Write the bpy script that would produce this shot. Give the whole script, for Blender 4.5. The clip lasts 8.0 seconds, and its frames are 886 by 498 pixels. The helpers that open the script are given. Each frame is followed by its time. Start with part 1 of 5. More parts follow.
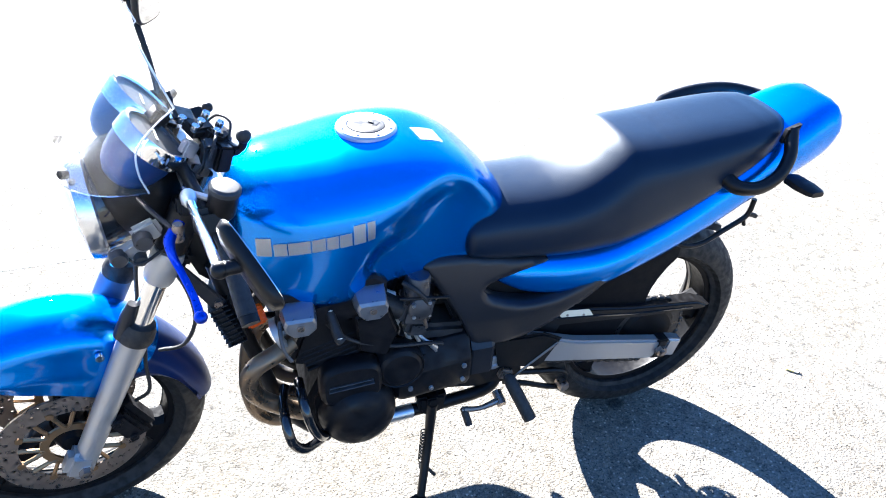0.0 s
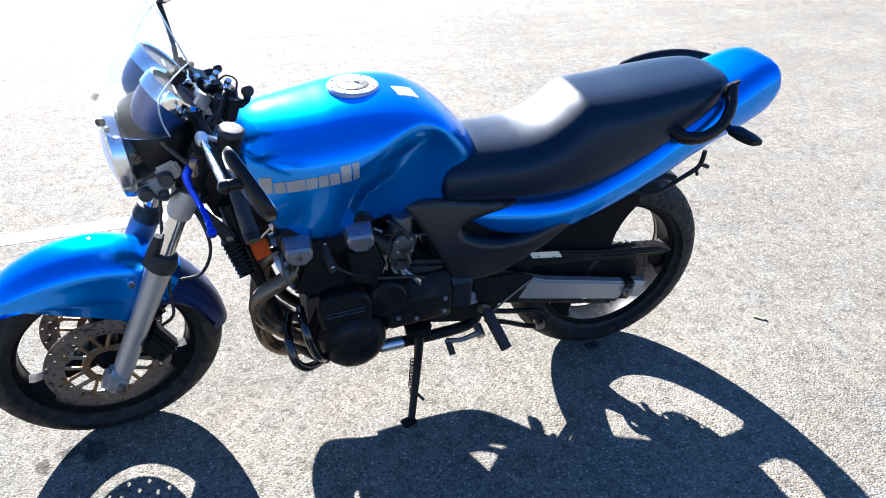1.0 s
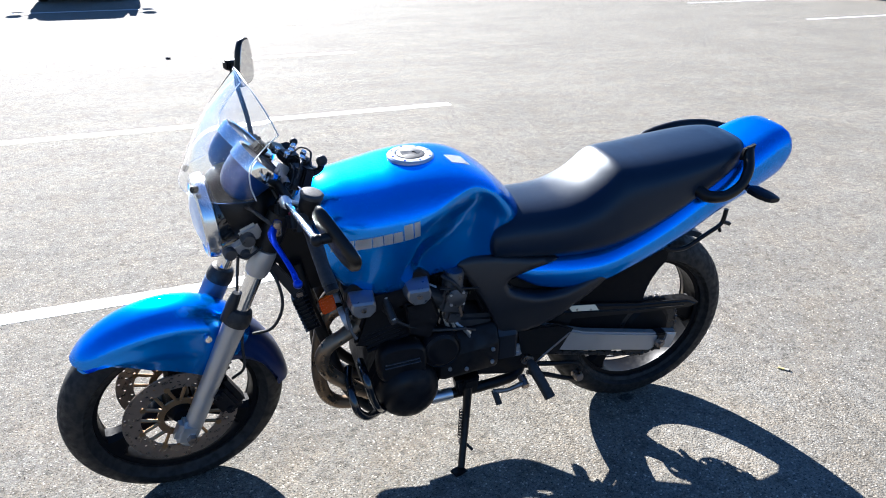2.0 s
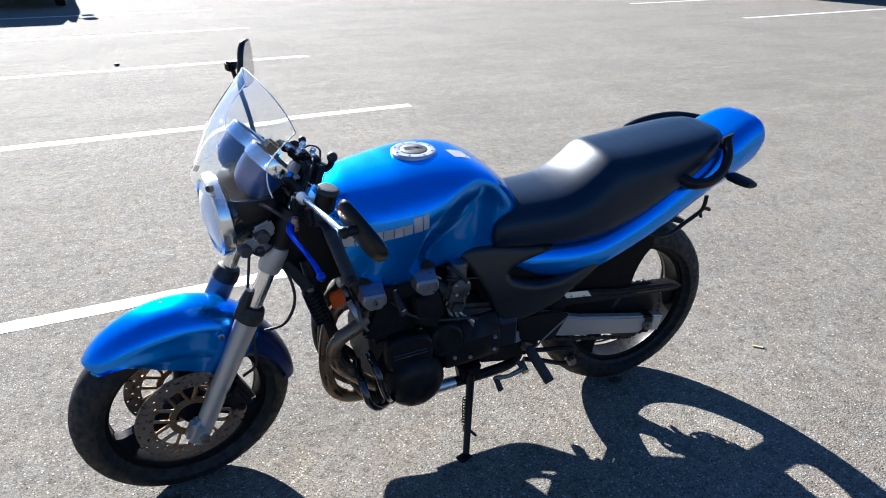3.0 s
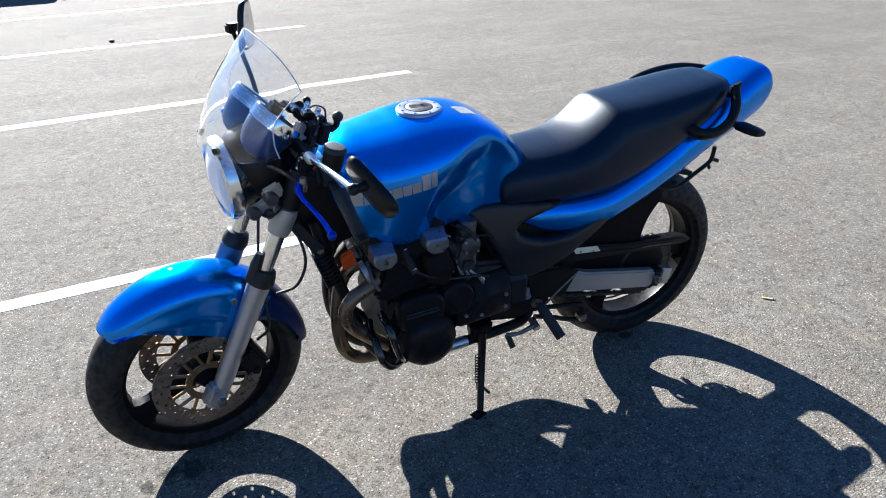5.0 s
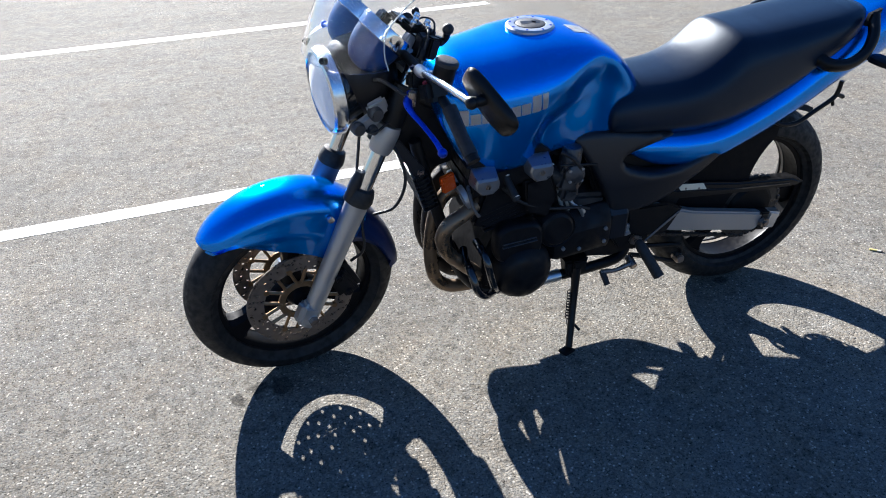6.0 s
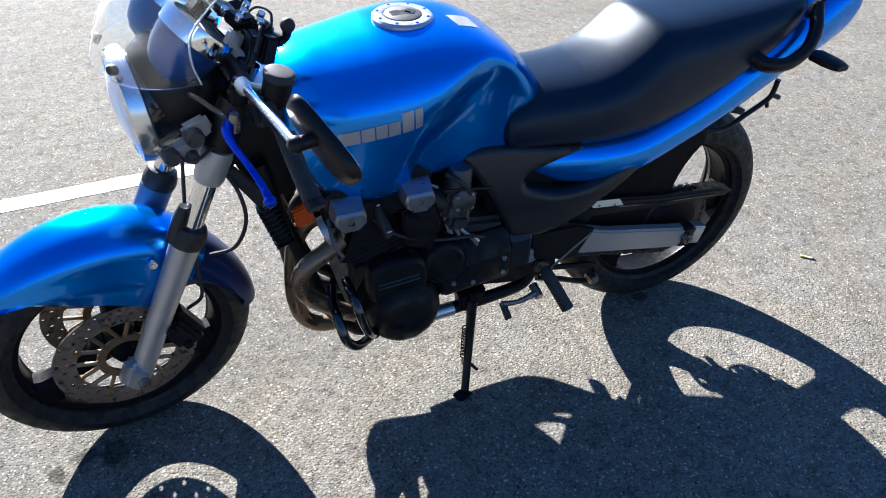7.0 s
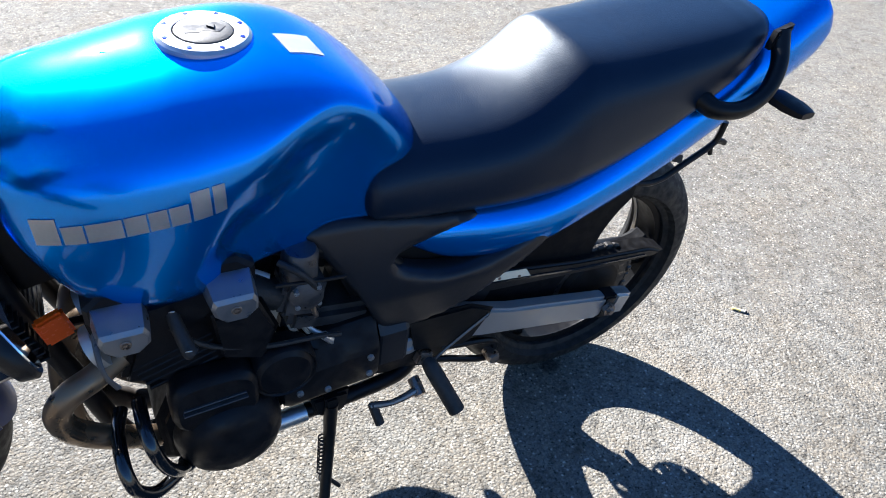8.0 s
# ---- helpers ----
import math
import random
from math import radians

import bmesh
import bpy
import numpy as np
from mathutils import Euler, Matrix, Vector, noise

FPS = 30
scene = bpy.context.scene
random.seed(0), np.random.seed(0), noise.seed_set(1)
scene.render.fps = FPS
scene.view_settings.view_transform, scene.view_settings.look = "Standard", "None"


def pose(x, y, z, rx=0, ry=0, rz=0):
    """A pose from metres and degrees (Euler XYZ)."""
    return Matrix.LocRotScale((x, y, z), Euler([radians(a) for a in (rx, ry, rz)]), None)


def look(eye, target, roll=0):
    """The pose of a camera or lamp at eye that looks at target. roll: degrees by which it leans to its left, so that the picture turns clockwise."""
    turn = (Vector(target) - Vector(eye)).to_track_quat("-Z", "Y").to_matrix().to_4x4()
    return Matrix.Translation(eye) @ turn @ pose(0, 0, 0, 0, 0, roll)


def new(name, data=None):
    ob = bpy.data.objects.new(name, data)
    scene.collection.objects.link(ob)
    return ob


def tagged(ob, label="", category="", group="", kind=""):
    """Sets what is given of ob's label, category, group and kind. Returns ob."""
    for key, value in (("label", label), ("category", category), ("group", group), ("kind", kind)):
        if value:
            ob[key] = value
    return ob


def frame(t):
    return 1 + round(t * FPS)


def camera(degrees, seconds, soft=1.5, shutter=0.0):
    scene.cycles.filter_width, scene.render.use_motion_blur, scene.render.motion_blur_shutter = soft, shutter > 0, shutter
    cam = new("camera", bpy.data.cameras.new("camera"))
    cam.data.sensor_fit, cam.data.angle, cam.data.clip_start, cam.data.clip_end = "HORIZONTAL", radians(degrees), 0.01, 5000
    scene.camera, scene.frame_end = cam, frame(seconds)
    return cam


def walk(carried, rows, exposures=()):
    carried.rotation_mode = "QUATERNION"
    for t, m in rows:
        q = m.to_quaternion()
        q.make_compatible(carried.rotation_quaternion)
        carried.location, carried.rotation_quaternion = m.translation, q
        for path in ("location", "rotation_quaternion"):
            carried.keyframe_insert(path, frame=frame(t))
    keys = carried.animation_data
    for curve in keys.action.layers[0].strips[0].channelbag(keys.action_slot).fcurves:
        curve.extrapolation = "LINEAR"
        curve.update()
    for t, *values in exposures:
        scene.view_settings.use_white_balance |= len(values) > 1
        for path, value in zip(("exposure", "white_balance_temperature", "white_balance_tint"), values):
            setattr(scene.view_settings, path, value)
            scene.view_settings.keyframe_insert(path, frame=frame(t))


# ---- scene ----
from mathutils import geometry
from mathutils.bvhtree import BVHTree

cam = camera(63.8, 8.0, soft=1.0)
PATH = [
    (0, (0.341, -1.374, 1.455), (0.948, 0.235, 0.434), 3.3),
    (0.5, (0.342, -1.476, 1.481), (0.967, 0.16, 0.515), 3.1),
    (1, (0.356, -1.67, 1.457), (0.897, -0.037, 0.437), 1.4),
    (1.5, (0.308, -1.749, 1.466), (0.811, -0.053, 0.533), 0.7),
    (1.7, (0.261, -1.771, 1.476), (0.785, -0.043, 0.617), 0.6),
    (2.8, (0.035, -1.798, 1.469), (0.712, -0.098, 0.661), -0.8),
    (3, (0.024, -1.8, 1.473), (0.723, -0.114, 0.655), -0.0),
    (3.5, (0.022, -1.806, 1.472), (0.726, -0.143, 0.612), -0.4),
    (4, (0.027, -1.792, 1.465), (0.745, -0.132, 0.611), -0.8),
    (4.2, (0.026, -1.804, 1.469), (0.751, -0.148, 0.614), -1.2),
    (5.3, (-0.022, -1.803, 1.418), (0.612, -0.153, 0.483), -2.1),
    (5.5, (-0.047, -1.801, 1.401), (0.539, -0.154, 0.432), -1.7),
    (6, (-0.095, -1.725, 1.374), (0.409, -0.085, 0.346), -1.6),
    (6.5, (-0.021, -1.582, 1.354), (0.489, -0.001, 0.239), -2.1),
    (7, (0.19, -1.396, 1.366), (0.827, 0.111, 0.215), 1.0),
    (7.5, (0.356, -1.219, 1.316), (1.199, 0.162, 0.14), 4.8),
    (8, (0.492, -0.996, 1.301), (1.316, 0.366, 0.09), 6.7),
]
BASE = 2.17
EXPOSURES = [(t, BASE + e, 5480, 20) for t, e in ((0, 1.52), (0.5, 1.08), (1, 0.80), (1.5, 0.58), (2.8, 0.12), (3.5, 0.0), (5.3, 0.0), (6.5, 0.06), (7, 0.28), (7.5, 0.49), (8, 0.54))]
walk(cam, [(t, look(eye, target, roll)) for t, eye, target, roll in PATH], EXPOSURES)

# ---- sky and sun ----
SUN_WAY = Vector((0.22, -1.9, -1.0)).normalized()
SUN_UP = math.asin(-SUN_WAY.z)
SUN_TURN = math.atan2(-SUN_WAY.x, -SUN_WAY.y)
world = bpy.data.worlds.new("sky")
scene.world = world
world.use_nodes = True
wn = world.node_tree.nodes
sky = wn.new("ShaderNodeTexSky")
sky.sky_type = "NISHITA"
sky.sun_disc = False
sky.sun_elevation, sky.sun_rotation = SUN_UP, SUN_TURN
sky.air_density, sky.dust_density, sky.ozone_density = 1.6, 0.2, 10.0
world.node_tree.links.new(sky.outputs[0], wn["Background"].inputs[0])
wn["Background"].inputs[1].default_value = 0.029
sun = new("sun", bpy.data.lights.new("sun", "SUN"))
sun.data.energy, sun.data.angle, sun.data.color = 5.0, radians(0.55), (1.0, 0.935, 0.735)
sun.matrix_world = look((0, 6, 6), Vector((0, 6, 6)) + SUN_WAY)


# ---- materials ----
def material(name, color, rough=0.5, metal=0.0, spread=0.15, scale=40.0, bump=0.0, bump_scale=200.0, coat=0.0, spec=0.5, coat_rough=0.05, wear=0.0):
    """A painted, metal or plastic surface with variation at two scales and fine relief."""
    mat = bpy.data.materials.new(name)
    mat.use_nodes = True
    nt = mat.node_tree
    n, link = nt.nodes, nt.links.new
    b = n["Principled BSDF"]
    tc = n.new("ShaderNodeTexCoord")
    big = n.new("ShaderNodeTexNoise")
    big.inputs["Scale"].default_value, big.inputs["Detail"].default_value = scale * 0.15, 4
    fine = n.new("ShaderNodeTexNoise")
    fine.inputs["Scale"].default_value, fine.inputs["Detail"].default_value = scale, 6
    for t in (big, fine):
        link(tc.outputs["Object"], t.inputs["Vector"])
    add = n.new("ShaderNodeMath")
    add.operation = "ADD"
    link(big.outputs[0], add.inputs[0]), link(fine.outputs[0], add.inputs[1])
    ramp = n.new("ShaderNodeMapRange")
    ramp.inputs[1].default_value, ramp.inputs[2].default_value = 0.6, 1.4
    ramp.inputs[3].default_value, ramp.inputs[4].default_value = 1 - spread, 1 + spread
    link(add.outputs[0], ramp.inputs[0])
    mul = n.new("ShaderNodeVectorMath")
    mul.operation = "SCALE"
    mul.inputs[0].default_value = color
    link(ramp.outputs[0], mul.inputs["Scale"])
    link(mul.outputs[0], b.inputs["Base Color"])
    rr = n.new("ShaderNodeMapRange")
    rr.inputs[1].default_value, rr.inputs[2].default_value = 0.35, 0.65
    rr.inputs[3].default_value, rr.inputs[4].default_value = max(0.02, rough * (1 - spread - wear)), min(1.0, rough * (1 + spread + wear))
    link(fine.outputs[0], rr.inputs[0])
    link(rr.outputs[0], b.inputs["Roughness"])
    b.inputs["Metallic"].default_value = metal
    b.inputs["Specular IOR Level"].default_value = spec
    b.inputs["Coat Weight"].default_value, b.inputs["Coat Roughness"].default_value = coat, coat_rough
    if bump:
        bt = n.new("ShaderNodeTexNoise")
        bt.inputs["Scale"].default_value, bt.inputs["Detail"].default_value = bump_scale, 3
        link(tc.outputs["Object"], bt.inputs["Vector"])
        bn = n.new("ShaderNodeBump")
        bn.inputs["Strength"].default_value, bn.inputs["Distance"].default_value = bump, 0.002
        link(bt.outputs[0], bn.inputs["Height"])
        link(bn.outputs[0], b.inputs["Normal"])
    return mat


def glass(name, tint=(0.96, 0.98, 1.0), rough=0.02):
    mat = bpy.data.materials.new(name)
    mat.use_nodes = True
    b = mat.node_tree.nodes["Principled BSDF"]
    b.inputs["Base Color"].default_value = (*tint, 1)
    b.inputs["Roughness"].default_value, b.inputs["IOR"].default_value = rough, 1.45
    b.inputs["Transmission Weight"].default_value = 1.0
    return mat


def hazy_acrylic():
    """Clear acrylic with a faint haze of dust and scratches."""
    mat = glass("clear_acrylic")
    nt = mat.node_tree
    n, link = nt.nodes, nt.links.new
    tr = n.new("ShaderNodeBsdfTranslucent")
    tr.inputs[0].default_value = (0.9, 0.92, 0.95, 1)
    mix = n.new("ShaderNodeMixShader")
    tc = n.new("ShaderNodeTexCoord")
    t = n.new("ShaderNodeTexNoise")
    t.inputs["Scale"].default_value, t.inputs["Detail"].default_value = 18, 5
    link(tc.outputs["Object"], t.inputs["Vector"])
    m = n.new("ShaderNodeMapRange")
    m.inputs[1].default_value, m.inputs[2].default_value, m.inputs[3].default_value, m.inputs[4].default_value = 0.3, 0.7, 0.0, 0.004
    link(t.outputs[0], m.inputs[0]), link(m.outputs[0], mix.inputs[0])
    link(n["Principled BSDF"].outputs[0], mix.inputs[1]), link(tr.outputs[0], mix.inputs[2])
    link(mix.outputs[0], n["Material Output"].inputs["Surface"])
    return mat


BLUE = material("blue_paint", (0.008, 0.218, 0.79), 0.25, 0.86, 0.03, 30, coat=0.6, coat_rough=0.02)
BLUE.node_tree.nodes["Principled BSDF"].inputs["Specular Tint"].default_value = (0.15, 0.55, 1.0, 1)
BLUE_ANOD = material("blue_anodised", (0.0086, 0.043, 0.473), 0.3, 0.8, 0.1, 200)
BLACK = material("black_enamel", (0.00544, 0.00544, 0.00612), 0.40, 0.0, 0.3, 60, bump=0.1, bump_scale=400, spec=0.25)
BLACK_GLOSS = material("black_gloss", (0.0068, 0.00748, 0.00884), 0.15, 0.0, 0.2, 60, coat=0.6)
ENGINE = material("engine_black", (0.00544, 0.00544, 0.0068), 0.52, 0.0, 0.30, 35, bump=0.12, bump_scale=250, wear=0.15, spec=0.2)
GREY_PLASTIC = material("grey_plastic", (0.0115, 0.0128, 0.0165), 0.36, 0.0, 0.15, 120, bump=0.08, bump_scale=900, spec=0.36)
RUBBER = material("tyre_rubber", (0.00816, 0.00816, 0.00816), 0.7, 0.0, 0.3, 50, bump=0.2, bump_scale=300, spec=0.35)
GRIP_RUBBER = material("grip_rubber", (0.00816, 0.00816, 0.00884), 0.6, 0.0, 0.2, 100, bump=0.4, bump_scale=500)
ALLOY = material("cast_alloy", (0.533, 0.542, 0.55), 0.34, 0.85, 0.05, 90, bump=0.04, bump_scale=300, wear=0.08)
CAP_ALLOY = material("polished_alloy", (0.232, 0.241, 0.258), 0.40, 0.8, 0.12, 60, bump=0.08, bump_scale=200, wear=0.2)
# mudguard flap: the blue paint again, with shade painted in as navy
BLUE_SHADED = material("shaded_blue_paint", (0.00136, 0.0177, 0.0884), 0.34, 0.2, 0.15, 80, spec=0.3)
CHAIN_STEEL = material("oily_chain_steel", (0.0387, 0.0361, 0.0344), 0.45, 0.6, 0.3, 80, wear=0.2)
RIM_CHROME = material("satin_chrome", (0.705, 0.722, 0.748), 0.22, 1.0, 0.05, 80)
COVER_BLUE = material("faded_blue_cover", (0.0748, 0.129, 0.224), 0.5, 0.1, 0.1, 80)
ALLOY_DULL = material("dull_alloy", (0.396, 0.396, 0.396), 0.45, 0.75, 0.10, 45, bump=0.08, bump_scale=260, wear=0.12)
CHROME = material("chrome", (0.80, 0.80, 0.80), 0.08, 1.0, 0.05, 80)
STEEL = material("brake_steel", (0.27, 0.222, 0.185), 0.40, 0.9, 0.25, 80, wear=0.2)
BRONZE = material("bronze_carrier", (0.26, 0.165, 0.085), 0.4, 0.8, 0.2, 80)
# far headers: the shade they stand in is put into the colour
PIPE_SHADED = material("shaded_pipe", (0.0238, 0.019, 0.015), 0.5, 0.5, 0.4, 25, wear=0.2)
PIPE = material("heat_tinted_pipe", (0.172, 0.125, 0.0817), 0.38, 0.8, 0.45, 25, wear=0.25)
WHEEL = material("wheel_black", (0.00612, 0.00612, 0.0068), 0.38, 0.0, 0.2, 70, spec=0.08)
MATT_BLACK = material("matt_black_plastic", (0.0050, 0.0054, 0.0066), 0.55, 0.0, 0.2, 60, bump=0.05, bump_scale=500, spec=0.08)
WHEEL_IN = material("wheel_inside", (0.23, 0.197, 0.15), 0.5, 0.1, 0.2, 70)
ORANGE = material("amber_plastic", (0.544, 0.068, 0.00272), 0.25, 0.0, 0.12, 200, coat=0.5)
SILVER_FILM = material("silver_film", (0.626, 0.646, 0.666), 0.42, 0.72, 0.06, 300)
WHITE_FILM = material("white_film", (0.53, 0.544, 0.544), 0.45, 0.0, 0.06, 200)
RED = material("red_plastic", (0.34, 0.0204, 0.034), 0.35, 0.0, 0.1, 200)
LID_GREY = material("lid_grey", (0.0238, 0.0245, 0.0258), 0.55, 0.1, 0.15, 150, bump=0.2, bump_scale=700)
CARB = material("carb_grey", (0.068, 0.068, 0.0714), 0.45, 0.6, 0.4, 40, bump=0.3, bump_scale=250)
# chrome cups: their reflection of the sky is painted in as blue
CUP = material("sky_tinted_cup", (0.00204, 0.019, 0.0884), 0.4, 0.0, 0.1, 60, spec=0.2)
DIAL = material("dial_face", (0.0136, 0.0136, 0.015), 0.5, 0.0, 0.1, 200)
CREAM_FILM = material("cream_film", (0.76, 0.69, 0.52), 0.4, 0.0, 0.06, 200)
BUTT = material("cigarette_paper", (0.578, 0.517, 0.394), 0.8, 0.0, 0.1, 300)
CAR_BODY = material("dark_car_paint", (0.0136, 0.015, 0.0177), 0.3, 0.2, 0.1, 30, coat=0.6)
CLEAR = hazy_acrylic()
EDGE = material("acrylic_edge", (0.51, 0.53, 0.544), 0.15, 0.0, 0.05, 200, coat=0.6)
LENS = glass("lens_glass", (0.90, 0.92, 0.95), 0.3)
LENS.node_tree.nodes["Principled BSDF"].inputs["Transmission Weight"].default_value = 0.06
REFLECTOR = material("reflector", (0.85, 0.86, 0.88), 0.12, 1.0, 0.04, 60)
MIRROR = material("mirror_glass", (0.85, 0.86, 0.88), 0.03, 1.0, 0.02, 60)


def leather():
    """Seat vinyl: fine wrinkled grain."""
    mat = material("seat_vinyl", (0.0036, 0.0098, 0.0235), 0.36, 0.0, 0.04, 60, spec=0.30)
    nt = mat.node_tree
    n, link = nt.nodes, nt.links.new
    n["Principled BSDF"].inputs["Specular Tint"].default_value = (0.72, 0.88, 1.0, 1)
    tc = n.new("ShaderNodeTexCoord")
    warp = n.new("ShaderNodeTexNoise")
    warp.inputs["Scale"].default_value = 12
    mix = n.new("ShaderNodeVectorMath")
    mix.operation = "MULTIPLY_ADD"
    mix.inputs[1].default_value = (0.03, 0.03, 0.03)
    link(tc.outputs["Object"], warp.inputs["Vector"])
    link(warp.outputs["Color"], mix.inputs[0]), link(tc.outputs["Object"], mix.inputs[2])
    vor = n.new("ShaderNodeTexVoronoi")
    vor.feature = "DISTANCE_TO_EDGE"
    vor.inputs["Scale"].default_value = 190
    link(mix.outputs[0], vor.inputs["Vector"])
    clip = n.new("ShaderNodeMapRange")
    clip.inputs[2].default_value = 0.18
    link(vor.outputs["Distance"], clip.inputs[0])
    bn = n.new("ShaderNodeBump")
    bn.inputs["Strength"].default_value, bn.inputs["Distance"].default_value = 0.13, 0.0008
    link(clip.outputs[0], bn.inputs["Height"])
    link(bn.outputs[0], n["Principled BSDF"].inputs["Normal"])
    return mat


SEAT = leather()


def asphalt():
    """Worn asphalt: grey binder with pale and dark stone chips, patches and oil spots."""
    mat = bpy.data.materials.new("asphalt")
    mat.use_nodes = True
    nt = mat.node_tree
    n, link = nt.nodes, nt.links.new
    b = n["Principled BSDF"]
    tc = n.new("ShaderNodeTexCoord")
    co = tc.outputs["Object"]
    wobble = n.new("ShaderNodeTexNoise")
    wobble.inputs["Scale"].default_value, wobble.inputs["Detail"].default_value = 140, 3
    link(co, wobble.inputs["Vector"])
    shift = n.new("ShaderNodeVectorMath")
    shift.operation = "MULTIPLY_ADD"
    shift.inputs[1].default_value = (0.006, 0.006, 0.006)
    link(wobble.outputs["Color"], shift.inputs[0]), link(co, shift.inputs[2])

    def noise_at(scale, detail=4, rough=0.55):
        t = n.new("ShaderNodeTexNoise")
        t.inputs["Scale"].default_value, t.inputs["Detail"].default_value, t.inputs["Roughness"].default_value = scale, detail, rough
        link(co, t.inputs["Vector"])
        return t.outputs[0]

    def span(value, a, c, d, e):
        m = n.new("ShaderNodeMapRange")
        m.inputs[1].default_value, m.inputs[2].default_value, m.inputs[3].default_value, m.inputs[4].default_value = a, c, d, e
        link(value, m.inputs[0])
        return m.outputs[0]

    def op(kind, a, c):
        m = n.new("ShaderNodeMath")
        m.operation = kind
        for i, v in enumerate((a, c)):
            if isinstance(v, (int, float)):
                m.inputs[i].default_value = v
            else:
                link(v, m.inputs[i])
        return m.outputs[0]

    chips = n.new("ShaderNodeTexVoronoi")
    chips.inputs["Scale"].default_value = 150
    link(shift.outputs[0], chips.inputs["Vector"])
    sep = n.new("ShaderNodeSeparateColor")
    link(chips.outputs["Color"], sep.inputs[0])
    chip_tone = span(sep.outputs[0], 0.0, 1.0, 0.76, 1.24)
    pit = span(noise_at(125, 3, 0.75), 0.585, 0.625, 1.07, 0.12)
    pale = span(sep.outputs[1], 0.90, 0.95, 0.0, 1.0)
    inside = span(chips.outputs["Distance"], 0.25, 0.6, 1.0, 0.0)
    grain = span(noise_at(260, 3), 0.3, 0.7, 0.72, 1.28)
    patch = span(noise_at(0.9, 5, 0.6), 0.3, 0.7, 0.86, 1.12)
    mid = span(noise_at(9, 4), 0.3, 0.7, 0.88, 1.12)
    tone = op("MULTIPLY", op("MULTIPLY", chip_tone, grain), op("MULTIPLY", patch, mid))
    tone = op("MULTIPLY", tone, span(chips.outputs["Distance"], 0.35, 0.75, 1.03, 0.82))
    tone = op("ADD", op("MULTIPLY", tone, 0.117), op("MULTIPLY", op("MULTIPLY", pale, inside), 0.20))
    tone = op("MULTIPLY", op("MULTIPLY", tone, pit), op("MULTIPLY", span(noise_at(26, 5, 0.75), 0.50, 0.66, 1.10, 0.60), span(noise_at(420, 2), 0.3, 0.7, 0.8, 1.2)))
    # worn lanes and scuffs across the lot
    lane = n.new("ShaderNodeMapping")
    lane.inputs["Rotation"].default_value, lane.inputs["Scale"].default_value = (0, 0, radians(24)), (0.35, 5.0, 1)
    link(co, lane.inputs[0])
    scuff = n.new("ShaderNodeTexNoise")
    scuff.inputs["Scale"].default_value, scuff.inputs["Detail"].default_value = 0.8, 5
    link(lane.outputs[0], scuff.inputs["Vector"])
    tone = op("MULTIPLY", tone, span(scuff.outputs[0], 0.32, 0.62, 0.93, 1.03))
    # oil spots near the front wheel
    pos = n.new("ShaderNodeSeparateXYZ")
    link(co, pos.inputs[0])
    wob = op("MULTIPLY", op("SUBTRACT", noise_at(22, 3), 0.5), 0.10)
    dark = 0.0
    for x, y, r in ((-0.155, -0.095, 0.035), (-0.09, -0.10, 0.05), (-0.21, -0.12, 0.025), (1.42, -0.06, 0.03)):
        dx, dy = op("SUBTRACT", pos.outputs[0], x), op("SUBTRACT", pos.outputs[1], y)
        d = op("ADD", op("SQRT", op("ADD", op("MULTIPLY", dx, dx), op("MULTIPLY", dy, dy)), 0.0), wob)
        dark = op("MAXIMUM", dark, span(d, r * 0.6, r * 1.1, 0.6, 0.0))
    tone = op("MULTIPLY", tone, op("SUBTRACT", 1.0, dark))
    comb = n.new("ShaderNodeCombineColor")
    warm = span(op("ADD", op("MULTIPLY", sep.outputs[2], 0.5), op("MULTIPLY", noise_at(5, 3), 0.9)), 0.5, 1.0, 0.0, 0.10)
    link(op("MULTIPLY", tone, op("ADD", 1.045, warm)), comb.inputs[0]), link(tone, comb.inputs[1]), link(op("MULTIPLY", tone, op("SUBTRACT", 0.88, warm)), comb.inputs[2])
    link(comb.outputs[0], b.inputs["Base Color"])
    link(span(noise_at(120, 2), 0.3, 0.7, 0.86, 1.0), b.inputs["Roughness"])
    bn = n.new("ShaderNodeBump")
    b.inputs["Specular IOR Level"].default_value = 0.155
    bn.inputs["Strength"].default_value, bn.inputs["Distance"].default_value = 0.85, 0.0034
    link(op("ADD", op("MULTIPLY", chips.outputs["Distance"], -0.7), op("MULTIPLY", noise_at(200, 3), 0.5)), bn.inputs["Height"])
    link(bn.outputs[0], b.inputs["Normal"])
    return mat


ASPHALT = asphalt()


